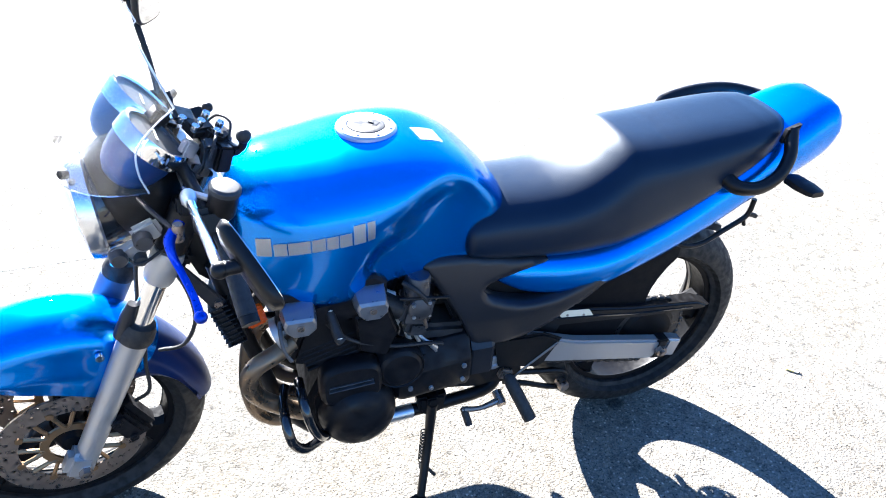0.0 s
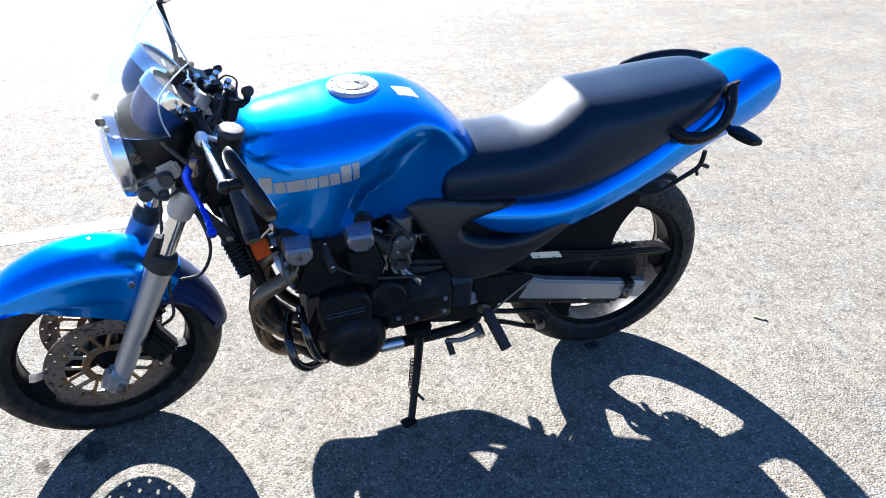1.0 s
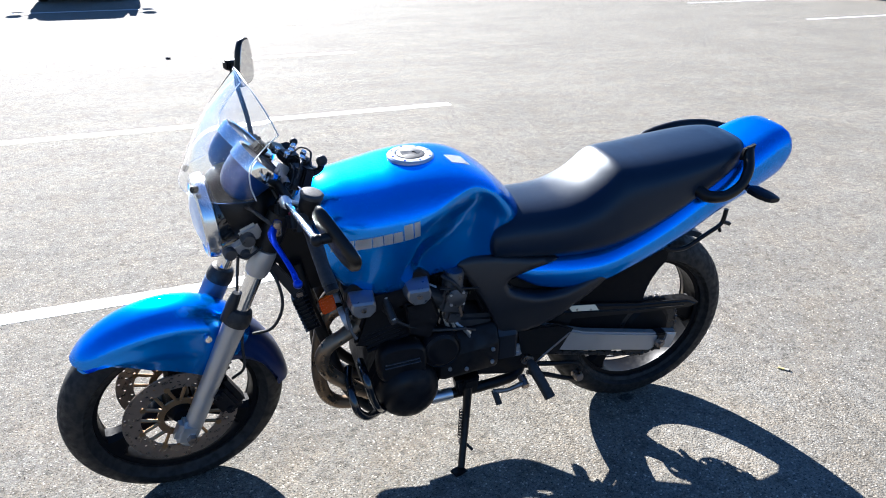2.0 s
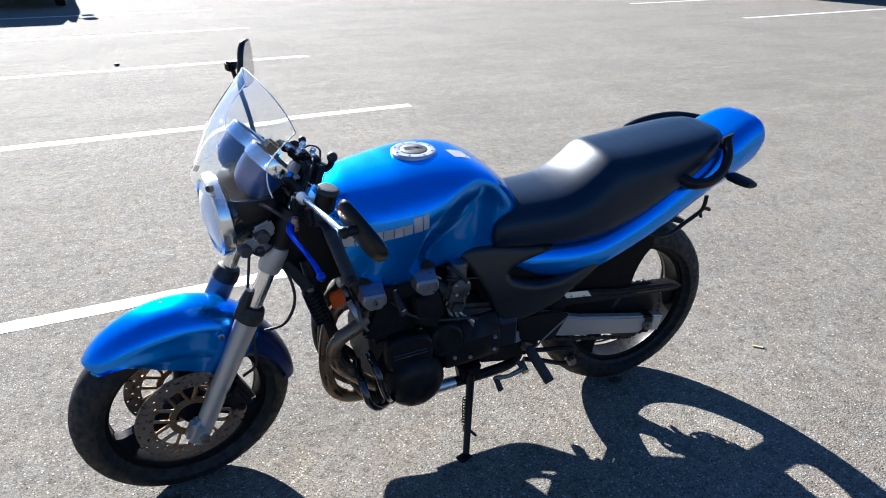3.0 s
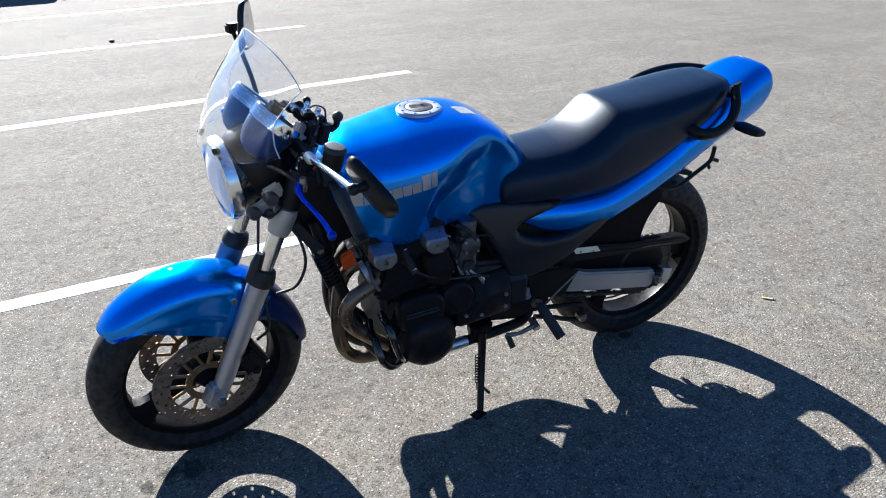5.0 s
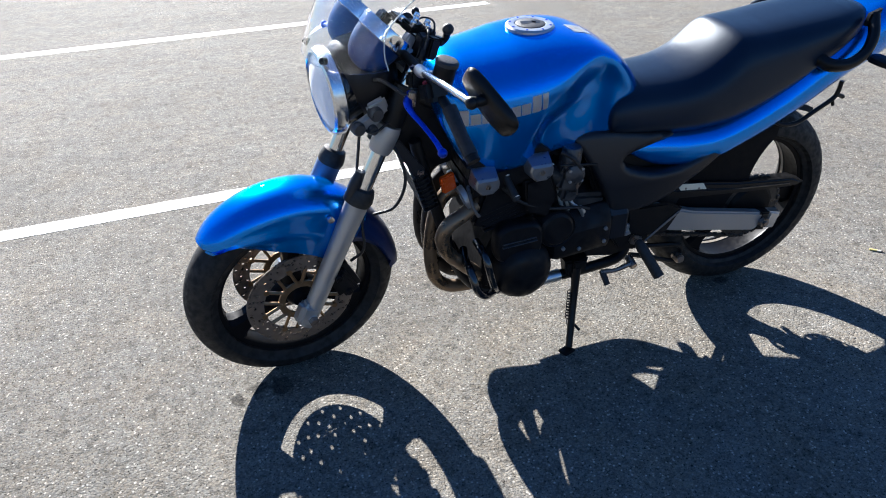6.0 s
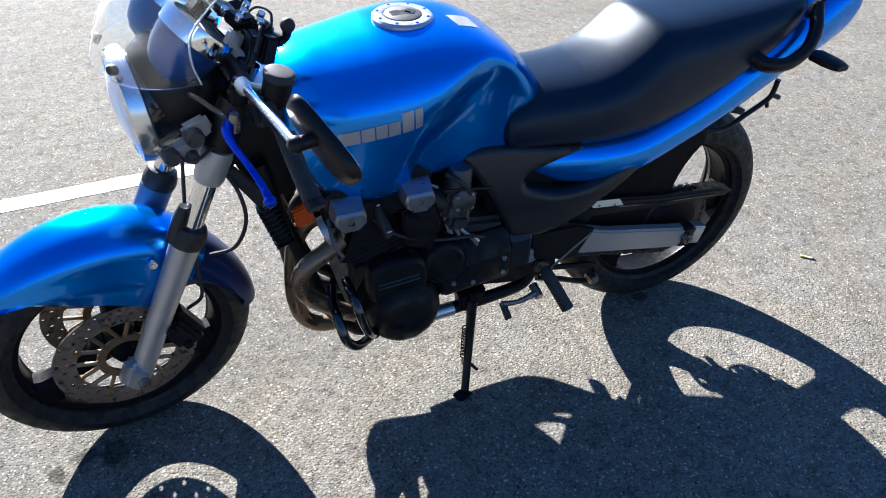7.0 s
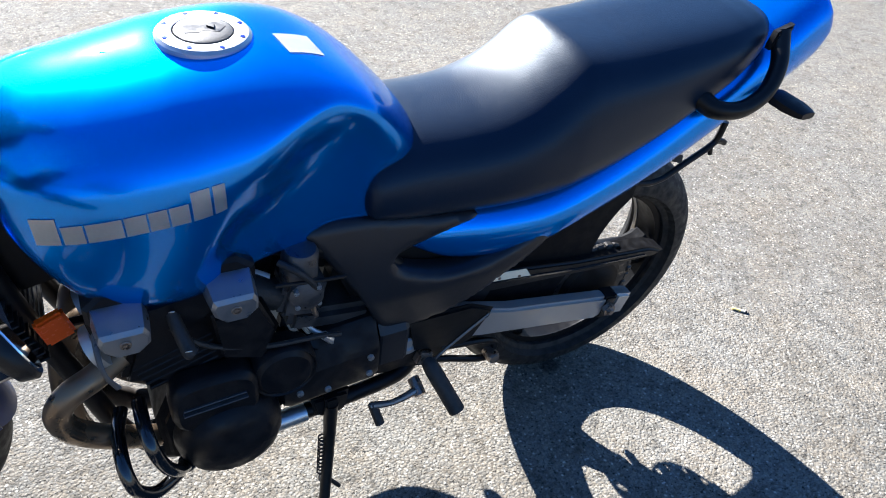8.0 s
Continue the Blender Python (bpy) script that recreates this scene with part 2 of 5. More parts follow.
def road_paint():
    """White parking-bay paint, thin and worn through in specks."""
    mat = bpy.data.materials.new("road_paint")
    mat.use_nodes = True
    nt = mat.node_tree
    n, link = nt.nodes, nt.links.new
    b = n["Principled BSDF"]
    tc = n.new("ShaderNodeTexCoord")
    t = n.new("ShaderNodeTexNoise")
    t.inputs["Scale"].default_value, t.inputs["Detail"].default_value = 90, 5
    link(tc.outputs["Object"], t.inputs["Vector"])
    ramp = n.new("ShaderNodeValToRGB")
    ramp.color_ramp.elements[0].position, ramp.color_ramp.elements[0].color = 0.30, (0.19, 0.19, 0.185, 1)
    ramp.color_ramp.elements[1].position, ramp.color_ramp.elements[1].color = 0.46, (0.44, 0.44, 0.425, 1)
    link(t.outputs[0], ramp.inputs[0])
    link(ramp.outputs[0], b.inputs["Base Color"])
    b.inputs["Roughness"].default_value = 0.6
    bn = n.new("ShaderNodeBump")
    bn.inputs["Strength"].default_value, bn.inputs["Distance"].default_value = 0.6, 0.003
    link(t.outputs[0], bn.inputs["Height"])
    link(bn.outputs[0], b.inputs["Normal"])
    return mat


PAINT = road_paint()


# ---- mesh helpers ----
def part(name, bm, mat, parent=None, label="", angle=35, steer=False):
    """Links a bmesh as one mesh object under a thing or a part."""
    if steer:
        bm.transform(STEER)
    bmesh.ops.recalc_face_normals(bm, faces=bm.faces)
    me = bpy.data.meshes.new(name)
    bm.to_mesh(me)
    bm.free()
    me.materials.append(mat)
    me.shade_smooth()
    me.set_sharp_from_angle(angle=radians(angle))
    ob = new(name, me)
    ob.parent = parent
    if label:
        ob["label"] = label
    return ob


def join(*bms):
    out = bms[0]
    for other in bms[1:]:
        me = bpy.data.meshes.new("tmp")
        other.to_mesh(me)
        other.free()
        out.from_mesh(me)
        bpy.data.meshes.remove(me)
    return out


def loft(rings, cap=True, closed=False):
    """Closed rings of equal length, skinned one to the next."""
    bm = bmesh.new()
    rows = [[bm.verts.new(p) for p in r] for r in rings]
    k = len(rows[0])
    pairs = list(zip(rows, rows[1:])) + ([(rows[-1], rows[0])] if closed else [])
    for a, c in pairs:
        for i in range(k):
            bm.faces.new((a[i], a[(i + 1) % k], c[(i + 1) % k], c[i]))
    if cap and not closed:
        bm.faces.new(rows[0][::-1])
        bm.faces.new(rows[-1])
    return bm


def curve_points(pts, steps=6):
    """Catmull-Rom through the points."""
    p = [Vector(q) for q in pts]
    if len(p) < 3:
        return p
    p = [p[0] * 2 - p[1]] + p + [p[-1] * 2 - p[-2]]
    out = []
    for i in range(1, len(p) - 2):
        for s in range(steps):
            t = s / steps
            a, b2, c, d = p[i - 1], p[i], p[i + 1], p[i + 2]
            out.append(0.5 * (2 * b2 + (c - a) * t + (2 * a - 5 * b2 + 4 * c - d) * t * t + (3 * b2 - a - 3 * c + d) * t ** 3))
    out.append(p[-2])
    return out


def tube(pts, r, n=12, steps=6, flat=1.0, flat_axis=None):
    """A round bar along a smooth path; r may be a list, one radius a point."""
    q = curve_points(pts, steps)
    if isinstance(r, (list, tuple)):
        m = len(q) - 1
        rad = [float(np.interp(i / m * (len(r) - 1), range(len(r)), r)) for i in range(len(q))]
    else:
        rad = [r] * len(q)
    tang = [(q[min(i + 1, len(q) - 1)] - q[max(i - 1, 0)]).normalized() for i in range(len(q))]
    side = tang[0].orthogonal().normalized() if flat_axis is None else (Vector(flat_axis) - tang[0] * tang[0].dot(Vector(flat_axis))).normalized()
    rings = []
    for i, c in enumerate(q):
        side = (side - tang[i] * side.dot(tang[i])).normalized()
        up = tang[i].cross(side)
        rings.append([c + side * (rad[i] * flat * math.cos(a)) + up * (rad[i] * math.sin(a)) for a in (2 * math.pi * j / n for j in range(n))])
    return loft(rings)


def lathe(profile, centre, axis, n=40, closed=False):
    """(radius, along) pairs turned round an axis; closed profile gives a ring."""
    axis = Vector(axis).normalized()
    s = axis.orthogonal().normalized()
    u = axis.cross(s)
    c = Vector(centre)
    rings = []
    for j in range(n):
        a = 2 * math.pi * j / n
        d = s * math.cos(a) + u * math.sin(a)
        rings.append([c + d * r + axis * l for r, l in profile])
    if closed:
        return loft(rings, closed=True)
    bm = bmesh.new()
    rows = [[bm.verts.new(p) for p in r] for r in rings]
    for a, b2 in zip(rows, rows[1:] + rows[:1]):
        for i in range(len(profile) - 1):
            bm.faces.new((a[i], b2[i], b2[i + 1], a[i + 1]))
    for i in (0, len(profile) - 1):
        if profile[i][0] > 1e-5:
            bm.faces.new([r[i] for r in rows])
    bmesh.ops.remove_doubles(bm, verts=bm.verts, dist=1e-6)
    return bm


def plate(outline, w0, w1, bev=0.004, seg=2, bulge=None, smooth=0):
    """An outline in the (x, h) plane given thickness from w0 to w1; bulge(x, h) pushes the skin sideways."""
    if smooth:
        ring = curve_points([(x, 0, h) for x, h in outline + outline[:1]], smooth)[:-1]
        outline = [(p.x, p.z) for p in ring]
    bm = bmesh.new()
    f = bm.faces.new([bm.verts.new((x, w0, h)) for x, h in outline])
    ext = bmesh.ops.extrude_face_region(bm, geom=[f])
    for v in ext["geom"]:
        if isinstance(v, bmesh.types.BMVert):
            v.co.y = w1
    if bev:
        rim = [e for e in bm.edges if abs(e.verts[0].co.y - e.verts[1].co.y) < 1e-6]
        bmesh.ops.bevel(bm, geom=rim, offset=bev, segments=seg, affect="EDGES", clamp_overlap=True)
    if bulge:
        for v in bm.verts:
            v.co.y += bulge(v.co.x, v.co.z)
    return bm


def skin(outline, w_in, face_at, edge=0.010, cell=0.009, smooth=4):
    """A moulded panel: the outline in (x, h) filled with a fine mesh at face_at(x, h), its rim rolled back and closed to w_in."""
    ring = curve_points([(x, 0, h) for x, h in outline + outline[:1]], smooth)[:-1]
    loop = [Vector((p.x, p.z)) for p in ring]
    k = len(loop)

    def near(q):
        best = 9.0
        for a, b2 in zip(loop, loop[1:] + loop[:1]):
            u = min(1.0, max(0.0, (q - a).dot(b2 - a) / max(1e-12, (b2 - a).length_squared)))
            best = min(best, (q - a.lerp(b2, u)).length)
        return best

    def inside(q):
        odd = False
        for a, b2 in zip(loop, loop[1:] + loop[:1]):
            if (a.y > q.y) != (b2.y > q.y) and q.x < (b2.x - a.x) * (q.y - a.y) / (b2.y - a.y) + a.x:
                odd = not odd
        return odd
    pts = list(loop)
    x0, x1, y0, y1 = min(p.x for p in loop), max(p.x for p in loop), min(p.y for p in loop), max(p.y for p in loop)
    for j in range(int((y1 - y0) / cell) + 1):
        for i in range(int((x1 - x0) / cell) + 1):
            q = Vector((x0 + (i + 0.5 * (j % 2)) * cell, y0 + j * cell))
            if inside(q) and near(q) > cell * 0.4:
                pts.append(q)
    vs, _, fs, *_ = geometry.delaunay_2d_cdt(pts, [(a, (a + 1) % k) for a in range(k)], [], 1, 1e-6)
    sign = math.copysign(1.0, face_at(loop[0].x, loop[0].y) - w_in)
    bm = bmesh.new()
    verts = []
    for q in vs:
        t = 1 - min(1.0, near(q) / edge)
        verts.append(bm.verts.new((q.x, face_at(q.x, q.y) - sign * edge * 0.7 * (1 - math.sqrt(max(0.0, 1 - t * t))), q.y)))
    for f in fs:
        bm.faces.new([verts[a] for a in f])
    rim = [e for e in bm.edges if len(e.link_faces) == 1]
    ext = bmesh.ops.extrude_edge_only(bm, edges=rim)
    for v in ext["geom"]:
        if isinstance(v, bmesh.types.BMVert):
            v.co.y = w_in
    return bm


def block(c, size, rot=(0, 0, 0), bev=0.006, seg=2):
    bm = bmesh.new()
    bmesh.ops.create_cube(bm, size=1)
    bm.transform(Matrix.Diagonal((*size, 1)))
    if bev:
        bmesh.ops.bevel(bm, geom=bm.edges[:], offset=min(bev, min(size) * 0.45), segments=seg, affect="EDGES")
    bm.transform(pose(*c, *rot))
    return bm


def ball(c, r, squash=(1, 1, 1), n=16):
    bm = bmesh.new()
    bmesh.ops.create_uvsphere(bm, u_segments=n, v_segments=n // 2 + 2, radius=r)
    bm.transform(Matrix.Translation(c) @ Matrix.Diagonal((*squash, 1)))
    return bm


def bolt(c, axis, r=0.007, l=0.006):
    return lathe([(0.0, l), (r * 0.45, l), (r * 0.5, l * 0.4), (r * 0.6, l * 0.4), (r * 0.65, l), (r * 0.92, l), (r, l * 0.8), (r, -0.004)], c, axis, 12)


# ---- ground ----
def ground_sheet():
    bm = bmesh.new()
    xs = [-1500, -200, -30, -8, -4, 0, 4, 8, 16, 40, 250, 1500]
    ys = [-1500, -200, -30, -8, -4, 0, 4, 8, 16, 40, 250, 1500]
    vs = [[bm.verts.new((x, y, 0)) for x in xs] for y in ys]
    for j in range(len(ys) - 1):
        for i in range(len(xs) - 1):
            bm.faces.new((vs[j][i], vs[j][i + 1], vs[j + 1][i + 1], vs[j + 1][i]))
    return tagged(part("ground", bm, ASPHALT), "worn grey asphalt of a parking lot with pale stone chips", "asphalt", kind="structure")


ground_sheet()


def bay_line(x0, y0, x1, y1, width):
    d = Vector((x1 - x0, y1 - y0))
    l = d.length
    k = max(2, int(l / 0.02))
    bm = bmesh.new()
    rows = []
    for i in range(k + 1):
        a = width / 2 + 0.004 * noise.noise((i * 0.31, x0, y0))
        c = width / 2 + 0.004 * noise.noise((i * 0.31, x0 + 9, y0))
        rows.append([bm.verts.new((l * i / k, a, 0.0018)), bm.verts.new((l * i / k, -c, 0.0018))])
    for a, c in zip(rows, rows[1:]):
        bm.faces.new((a[0], a[1], c[1], c[0]))
    ob = part("bay_line", bm, PAINT)
    ob.matrix_world = pose(x0, y0, 0, 0, 0, math.degrees(math.atan2(d.y, d.x)))
    tagged(ob, "white painted parking bay line, slightly worn", "line", "parking bay lines", "structure")



for y, x1, w in ((1.235, 2.5, 0.095), (4.205, 2.245, 0.12), (7.36, 1.99, 0.12), (10.60, 1.72, 0.12), (13.85, 1.5, 0.12)):
    bay_line(-6.0, y - 0.065 * 6.0, x1, y + 0.065 * x1, w)
for x0, y0 in ((10.34, 8.67), (10.1, 11.79)):
    bay_line(x0, y0, x0 + 5.5, y0 + 0.25, 0.12)

# ---- motorcycle ----
LEAN_DEG, STEER_DEG, RAKE = 5.0, 10.0, radians(25)
AXLE_F, AXLE_R = Vector((-0.01, 0, 0.292)), Vector((1.42, 0, 0.314))
FORK_DIR = Vector((math.sin(RAKE), 0, math.cos(RAKE)))
PIVOT = AXLE_F + Vector((0.05, 0, 0))
STEER = Matrix.Translation(PIVOT) @ Matrix.Rotation(radians(STEER_DEG), 4, FORK_DIR) @ Matrix.Translation(-PIVOT)
bike = tagged(new("motorcycle"), "blue naked motorcycle with black seat, leaning on its side stand", "motorcycle")
bike.empty_display_size = 0.2
bike.matrix_world = pose(0, 0.01, 0, LEAN_DEG, 0, 0)


def interp(x, table, col):
    return float(np.interp(x, [r[0] for r in table], [r[col] for r in table]))


def eased(x, table, col):
    """Smooth reading of a table by cubic steps."""
    xs, ys = [r[0] for r in table], [r[col] for r in table]
    if x <= xs[0]:
        return ys[0]
    if x >= xs[-1]:
        return ys[-1]
    i = max(k for k in range(len(xs) - 1) if xs[k] <= x)
    m = []
    for k in (i, i + 1):
        a, b2 = max(k - 1, 0), min(k + 1, len(xs) - 1)
        m.append((ys[b2] - ys[a]) / (xs[b2] - xs[a]))
    d = xs[i + 1] - xs[i]
    t = (x - xs[i]) / d
    return (2 * t ** 3 - 3 * t * t + 1) * ys[i] + (t ** 3 - 2 * t * t + t) * d * m[0] + (-2 * t ** 3 + 3 * t * t) * ys[i + 1] + (t ** 3 - t * t) * d * m[1]


# --- wheels ---
def tyre_profile(R, half, rim):
    pts = []
    for i in range(17):
        a = math.pi * (i / 16 - 0.5) * 1.08
        pts.append((R - half * 0.82 * (1 - math.cos(a)), half * math.sin(a)))
    lo = [(rim + 0.004, half * 0.80), (rim - 0.006, half * 0.72), (rim - 0.006, -half * 0.72), (rim + 0.004, -half * 0.80)]
    return pts + lo


def wheel(centre, R, half, rim, steer, spoke_turn, hub_r, dish):
    ax = (0, 1, 0)
    h2 = half * 0.66
    w = part("wheel", lathe([(rim + 0.007, h2), (rim + 0.007, h2 - 0.006), (rim - 0.010, h2 - 0.006), (rim - 0.018, h2 - 0.010), (rim - dish, h2 - 0.016), (rim - dish, -h2 + 0.016), (rim - 0.018, -h2 + 0.010),
                             (rim - 0.010, -h2 + 0.006), (rim + 0.007, -h2 + 0.006), (rim + 0.007, -h2), (rim - 0.003, -h2), (rim - 0.006, -h2 * 0.6), (rim - 0.006, h2 * 0.6), (rim - 0.003, h2)],
                            centre, ax, 72, closed=True), WHEEL, bike, "black cast alloy wheel", steer=steer)
    # tan band laid over the +y half of the barrel
    part("barrel_band", lathe([(rim - dish - 0.0015, 0.024), (rim - dish - 0.0015, h2 - 0.018), (rim - dish + 0.002, h2 - 0.018), (rim - dish + 0.002, 0.024)], centre, ax, 72, closed=True), WHEEL_IN, w, "tan band on the inside of the rim", steer=steer)
    part("tyre", lathe(tyre_profile(R, half, rim), centre, ax, 96, closed=True), RUBBER, w, "black road tyre, dusty tread", steer=steer)
    part("hub", lathe([(0.0, -0.075), (hub_r * 0.6, -0.075), (hub_r, -0.05), (hub_r * 0.8, 0), (hub_r, 0.05), (hub_r * 0.6, 0.075), (0.0, 0.075)], centre, ax, 28), WHEEL, w, steer=steer)
    for k in range(3):
        rings = []
        for r, wide, deep in ((hub_r * 0.7, 0.032, 0.036), (hub_r + 0.03, 0.025, 0.030), (rim - 0.06, 0.026, 0.026), (rim - 0.035, 0.034, 0.028), (rim - 0.015, 0.055, 0.03)):
            rings.append([(r, wide * sx, deep * sy) for sx, sy in ((-1, -0.5), (-0.6, -1), (0.6, -1), (1, -0.5), (1, 0.5), (0.6, 1), (-0.6, 1), (-1, 0.5))])
        bm = loft([[(x, z, y) for x, y, z in r] for r in rings])
        bm.transform(Matrix.Translation(centre) @ Matrix.Rotation(radians(spoke_turn + 120 * k), 4, "Y"))
        part("spoke", bm, WHEEL, w, steer=steer)
    return w


FRONT = wheel(AXLE_F, 0.292, 0.060, 0.220, True, 32, 0.036, 0.020)
REAR = wheel(AXLE_R, 0.314, 0.080, 0.230, False, -115, 0.07, 0.016)


def drilled_disc(centre, w, r0, r1, steer, rows=3, count=36, thick=0.0048):
    """A brake disc with rows of drilled holes."""
    bm = bmesh.new()
    step = (r1 - r0) / rows

    def at(r, a, y):
        return (r * math.cos(a), y, r * math.sin(a))
    for y in (-thick / 2, thick / 2):
        for j in range(rows):
            for i in range(count):
                a0, a1, ra, rb = 2 * math.pi * i / count, 2 * math.pi * (i + 1) / count, r0 + j * step, r0 + (j + 1) * step
                am, rm = (a0 + a1) / 2, (ra + rb) / 2
                edge = [(ra, a0), (ra, am), (ra, a1), (rm, a1), (rb, a1), (rb, am), (rb, a0), (rm, a0)]
                ev = [bm.verts.new(at(r, a, y)) for r, a in edge]
                if (i + j) % 2 == 0:
                    hr = 0.0042
                    hv = []
                    for k in range(8):
                        ang = math.pi * (1.25 + k / 4)
                        hv.append(bm.verts.new(at(rm + hr * math.sin(ang), am + hr * math.cos(ang) / rm, y)))
                    for k in range(8):
                        bm.faces.new((ev[k], ev[(k + 1) % 8], hv[(k + 1) % 8], hv[k]))
                else:
                    bm.faces.new(ev)
    for r in (r0, r1):
        a = [bm.verts.new(at(r, math.pi * i / count, -thick / 2)) for i in range(2 * count)]
        c = [bm.verts.new(at(r, math.pi * i / count, thick / 2)) for i in range(2 * count)]
        for i in range(2 * count):
            bm.faces.new((a[i], a[(i + 1) % (2 * count)], c[(i + 1) % (2 * count)], c[i]))
    bmesh.ops.remove_doubles(bm, verts=bm.verts, dist=1e-5)
    bm.transform(Matrix.Translation(Vector(centre) + Vector((0, w, 0))))
    return bm


def disc_carrier(centre, w, r0, r1, arms=8):
    """Bronze spider that carries a floating brake disc."""
    c = Vector(centre) + Vector((0, w, 0))
    part("disc_carrier", lathe([(r0, -0.003), (r0 + 0.018, -0.003), (r0 + 0.018, 0.003), (r0, 0.003)], c, (0, 1, 0), 32, closed=True), BRONZE, FRONT, "bronze coloured disc carrier", steer=True)
    for k in range(arms):
        a = 2 * math.pi * k / arms
        p0 = Vector((math.cos(a), 0, math.sin(a))) * (r0 + 0.010)
        ends = [Vector((math.cos(a + q), 0, math.sin(a + q))) * (r1 - 0.003) for q in (-0.22, 0.22)]
        part("carrier_arm", tube([c + ends[0], c + p0, c + ends[1]], 0.0048, 6, 4), BRONZE, FRONT, steer=True)
        part("disc_button", lathe([(0.0, -0.005), (0.008, -0.005), (0.008, 0.005), (0.0, 0.005)], c + ends[1] * 1.03, (0, 1, 0), 10), BRONZE, FRONT, steer=True)


for side in (-1, 1):
    part("brake_disc", drilled_disc(AXLE_F, side * 0.072, 0.102, 0.148, True), STEEL, FRONT, "drilled steel brake disc with light rust", steer=True)
    disc_carrier(AXLE_F, side * 0.072, 0.045, 0.106)
    cal = block((0.105, side * 0.078, 0.335), (0.07, 0.055, 0.12), (0, -25, 0), 0.014)
    part("brake_caliper", join(cal, block((0.10, side * 0.112, 0.345), (0.045, 0.02, 0.085), (0, -25, 0), 0.008), bolt((0.085, side * 0.122, 0.37), (0, side, 0), 0.01), bolt((0.11, side * 0.122, 0.315), (0, side, 0), 0.01)),
         ENGINE, bike, "dark cast front brake caliper", steer=True)
part("brake_disc", drilled_disc(AXLE_R, 0.075, 0.042, 0.074, False, 2, 30), STEEL, REAR)
eyes = [lathe([(ri, -0.012), (ro, -0.012), (ro, 0.012), (ri, 0.012)], (x, 0.094, h), (0, 1, 0), 20, closed=True) for x, h, ri, ro in ((1.340, 0.239, 0.011, 0.021), (1.368, 0.261, 0.011, 0.021), (1.303, 0.257, 0.010, 0.020), (1.396, 0.287, 0.009, 0.019))]
part("rear_caliper", join(*eyes, block((1.333, 0.094, 0.218), (0.016, 0.024, 0.022), (0, 20, 0), 0.004), block((1.376, 0.094, 0.232), (0.018, 0.024, 0.022), (0, -20, 0), 0.004), block((1.345, 0.098, 0.285), (0.09, 0.04, 0.03), (0, -25, 0), 0.006)), BLACK, bike, "black rear brake caliper bracket with round holes")
part("caliper_hanger", join(block(AXLE_R + Vector((-0.01, 0.092, 0.098)), (0.06, 0.02, 0.05), (0, 12, 0), 0.006), block(AXLE_R + Vector((0.015, 0.092, 0.125)), (0.024, 0.02, 0.03), (0, 0, 0), 0.004)), BLACK, bike)
part("sprocket_carrier", lathe([(0.0, 0.02), (0.07, 0.02), (0.082, 0.01), (0.082, -0.02), (0.0, -0.02)], AXLE_R + Vector((0, -0.078, 0)), (0, -1, 0), 32), WHEEL, REAR)
part("sprocket", lathe([(0.05, -0.004), (0.110, -0.004), (0.110, 0.004), (0.05, 0.004)], AXLE_R + Vector((0, -0.083, 0)), (0, 1, 0), 44, closed=True), CHAIN_STEEL, REAR, "dark steel chain sprocket")

# --- fork ---
FOOT = Vector((0.0, 0, 0.25))


def on_fork(d, w, ahead=0.0):
    return FOOT + FORK_DIR * d + Vector((-math.cos(RAKE) * ahead, w, math.sin(RAKE) * ahead))


FORK_PARENTS = []
for side in (-1, 1):
    leg = part("fork_leg", lathe([(0.0, -0.03), (0.019, -0.03), (0.024, -0.02), (0.025, 0.05), (0.026, 0.20), (0.029, 0.33), (0.0305, 0.37), (0.0, 0.372)], on_fork(0, side * 0.1), FORK_DIR, 24),
               ALLOY_DULL, bike, "silver grey fork slider", steer=True)
    FORK_PARENTS.append(leg)
    part("axle_lug", join(block(on_fork(0.012, side * 0.103, 0.012), (0.058, 0.045, 0.072), (0, 25, 0), 0.012), lathe([(0.0, 0.03), (0.009, 0.03), (0.010, 0.024), (0.014, 0.024), (0.014, 0.0)], on_fork(0.005, side * 0.103), (0, side, 0), 16)),
         ALLOY, leg, steer=True)
    part("axle_bolt", lathe([(0.0, 0.034), (0.006, 0.034), (0.0065, 0.038), (0.013, 0.038), (0.014, 0.034), (0.014, 0.02), (0.0, 0.02)], on_fork(0.005, side * 0.103), (0, side, 0), 6), STEEL, leg, steer=True)
    part("dust_seal", lathe([(0.022, 0.372), (0.0335, 0.366), (0.036, 0.378), (0.034, 0.395), (0.030, 0.408), (0.022, 0.412)], on_fork(0, side * 0.1), FORK_DIR, 24), GRIP_RUBBER, leg, "black rubber dust seal", steer=True)
    part("fork_tube", lathe([(0.0, 0.37), (0.0205, 0.37), (0.0205, 0.76), (0.0, 0.76)], on_fork(0, side * 0.1), FORK_DIR, 24), CHROME, leg, "polished chrome fork tube", steer=True)
    part("fork_clamp", lathe([(0.021, 0.515), (0.026, 0.515), (0.029, 0.525), (0.0305, 0.572), (0.028, 0.586), (0.021, 0.590)], on_fork(0, side * 0.1), FORK_DIR, 24), ALLOY_DULL, leg, "cast alloy lower fork clamp", steer=True)
    part("fork_ear", lathe([(0.022, 0.59), (0.029, 0.592), (0.029, 0.69), (0.022, 0.692)], on_fork(0, side * 0.1), FORK_DIR, 20), BLACK, leg, steer=True)
part("lower_yoke", block(on_fork(0.555, 0, -0.02), (0.07, 0.19, 0.045), (0, 25, 0), 0.012), BLACK, bike, steer=True)
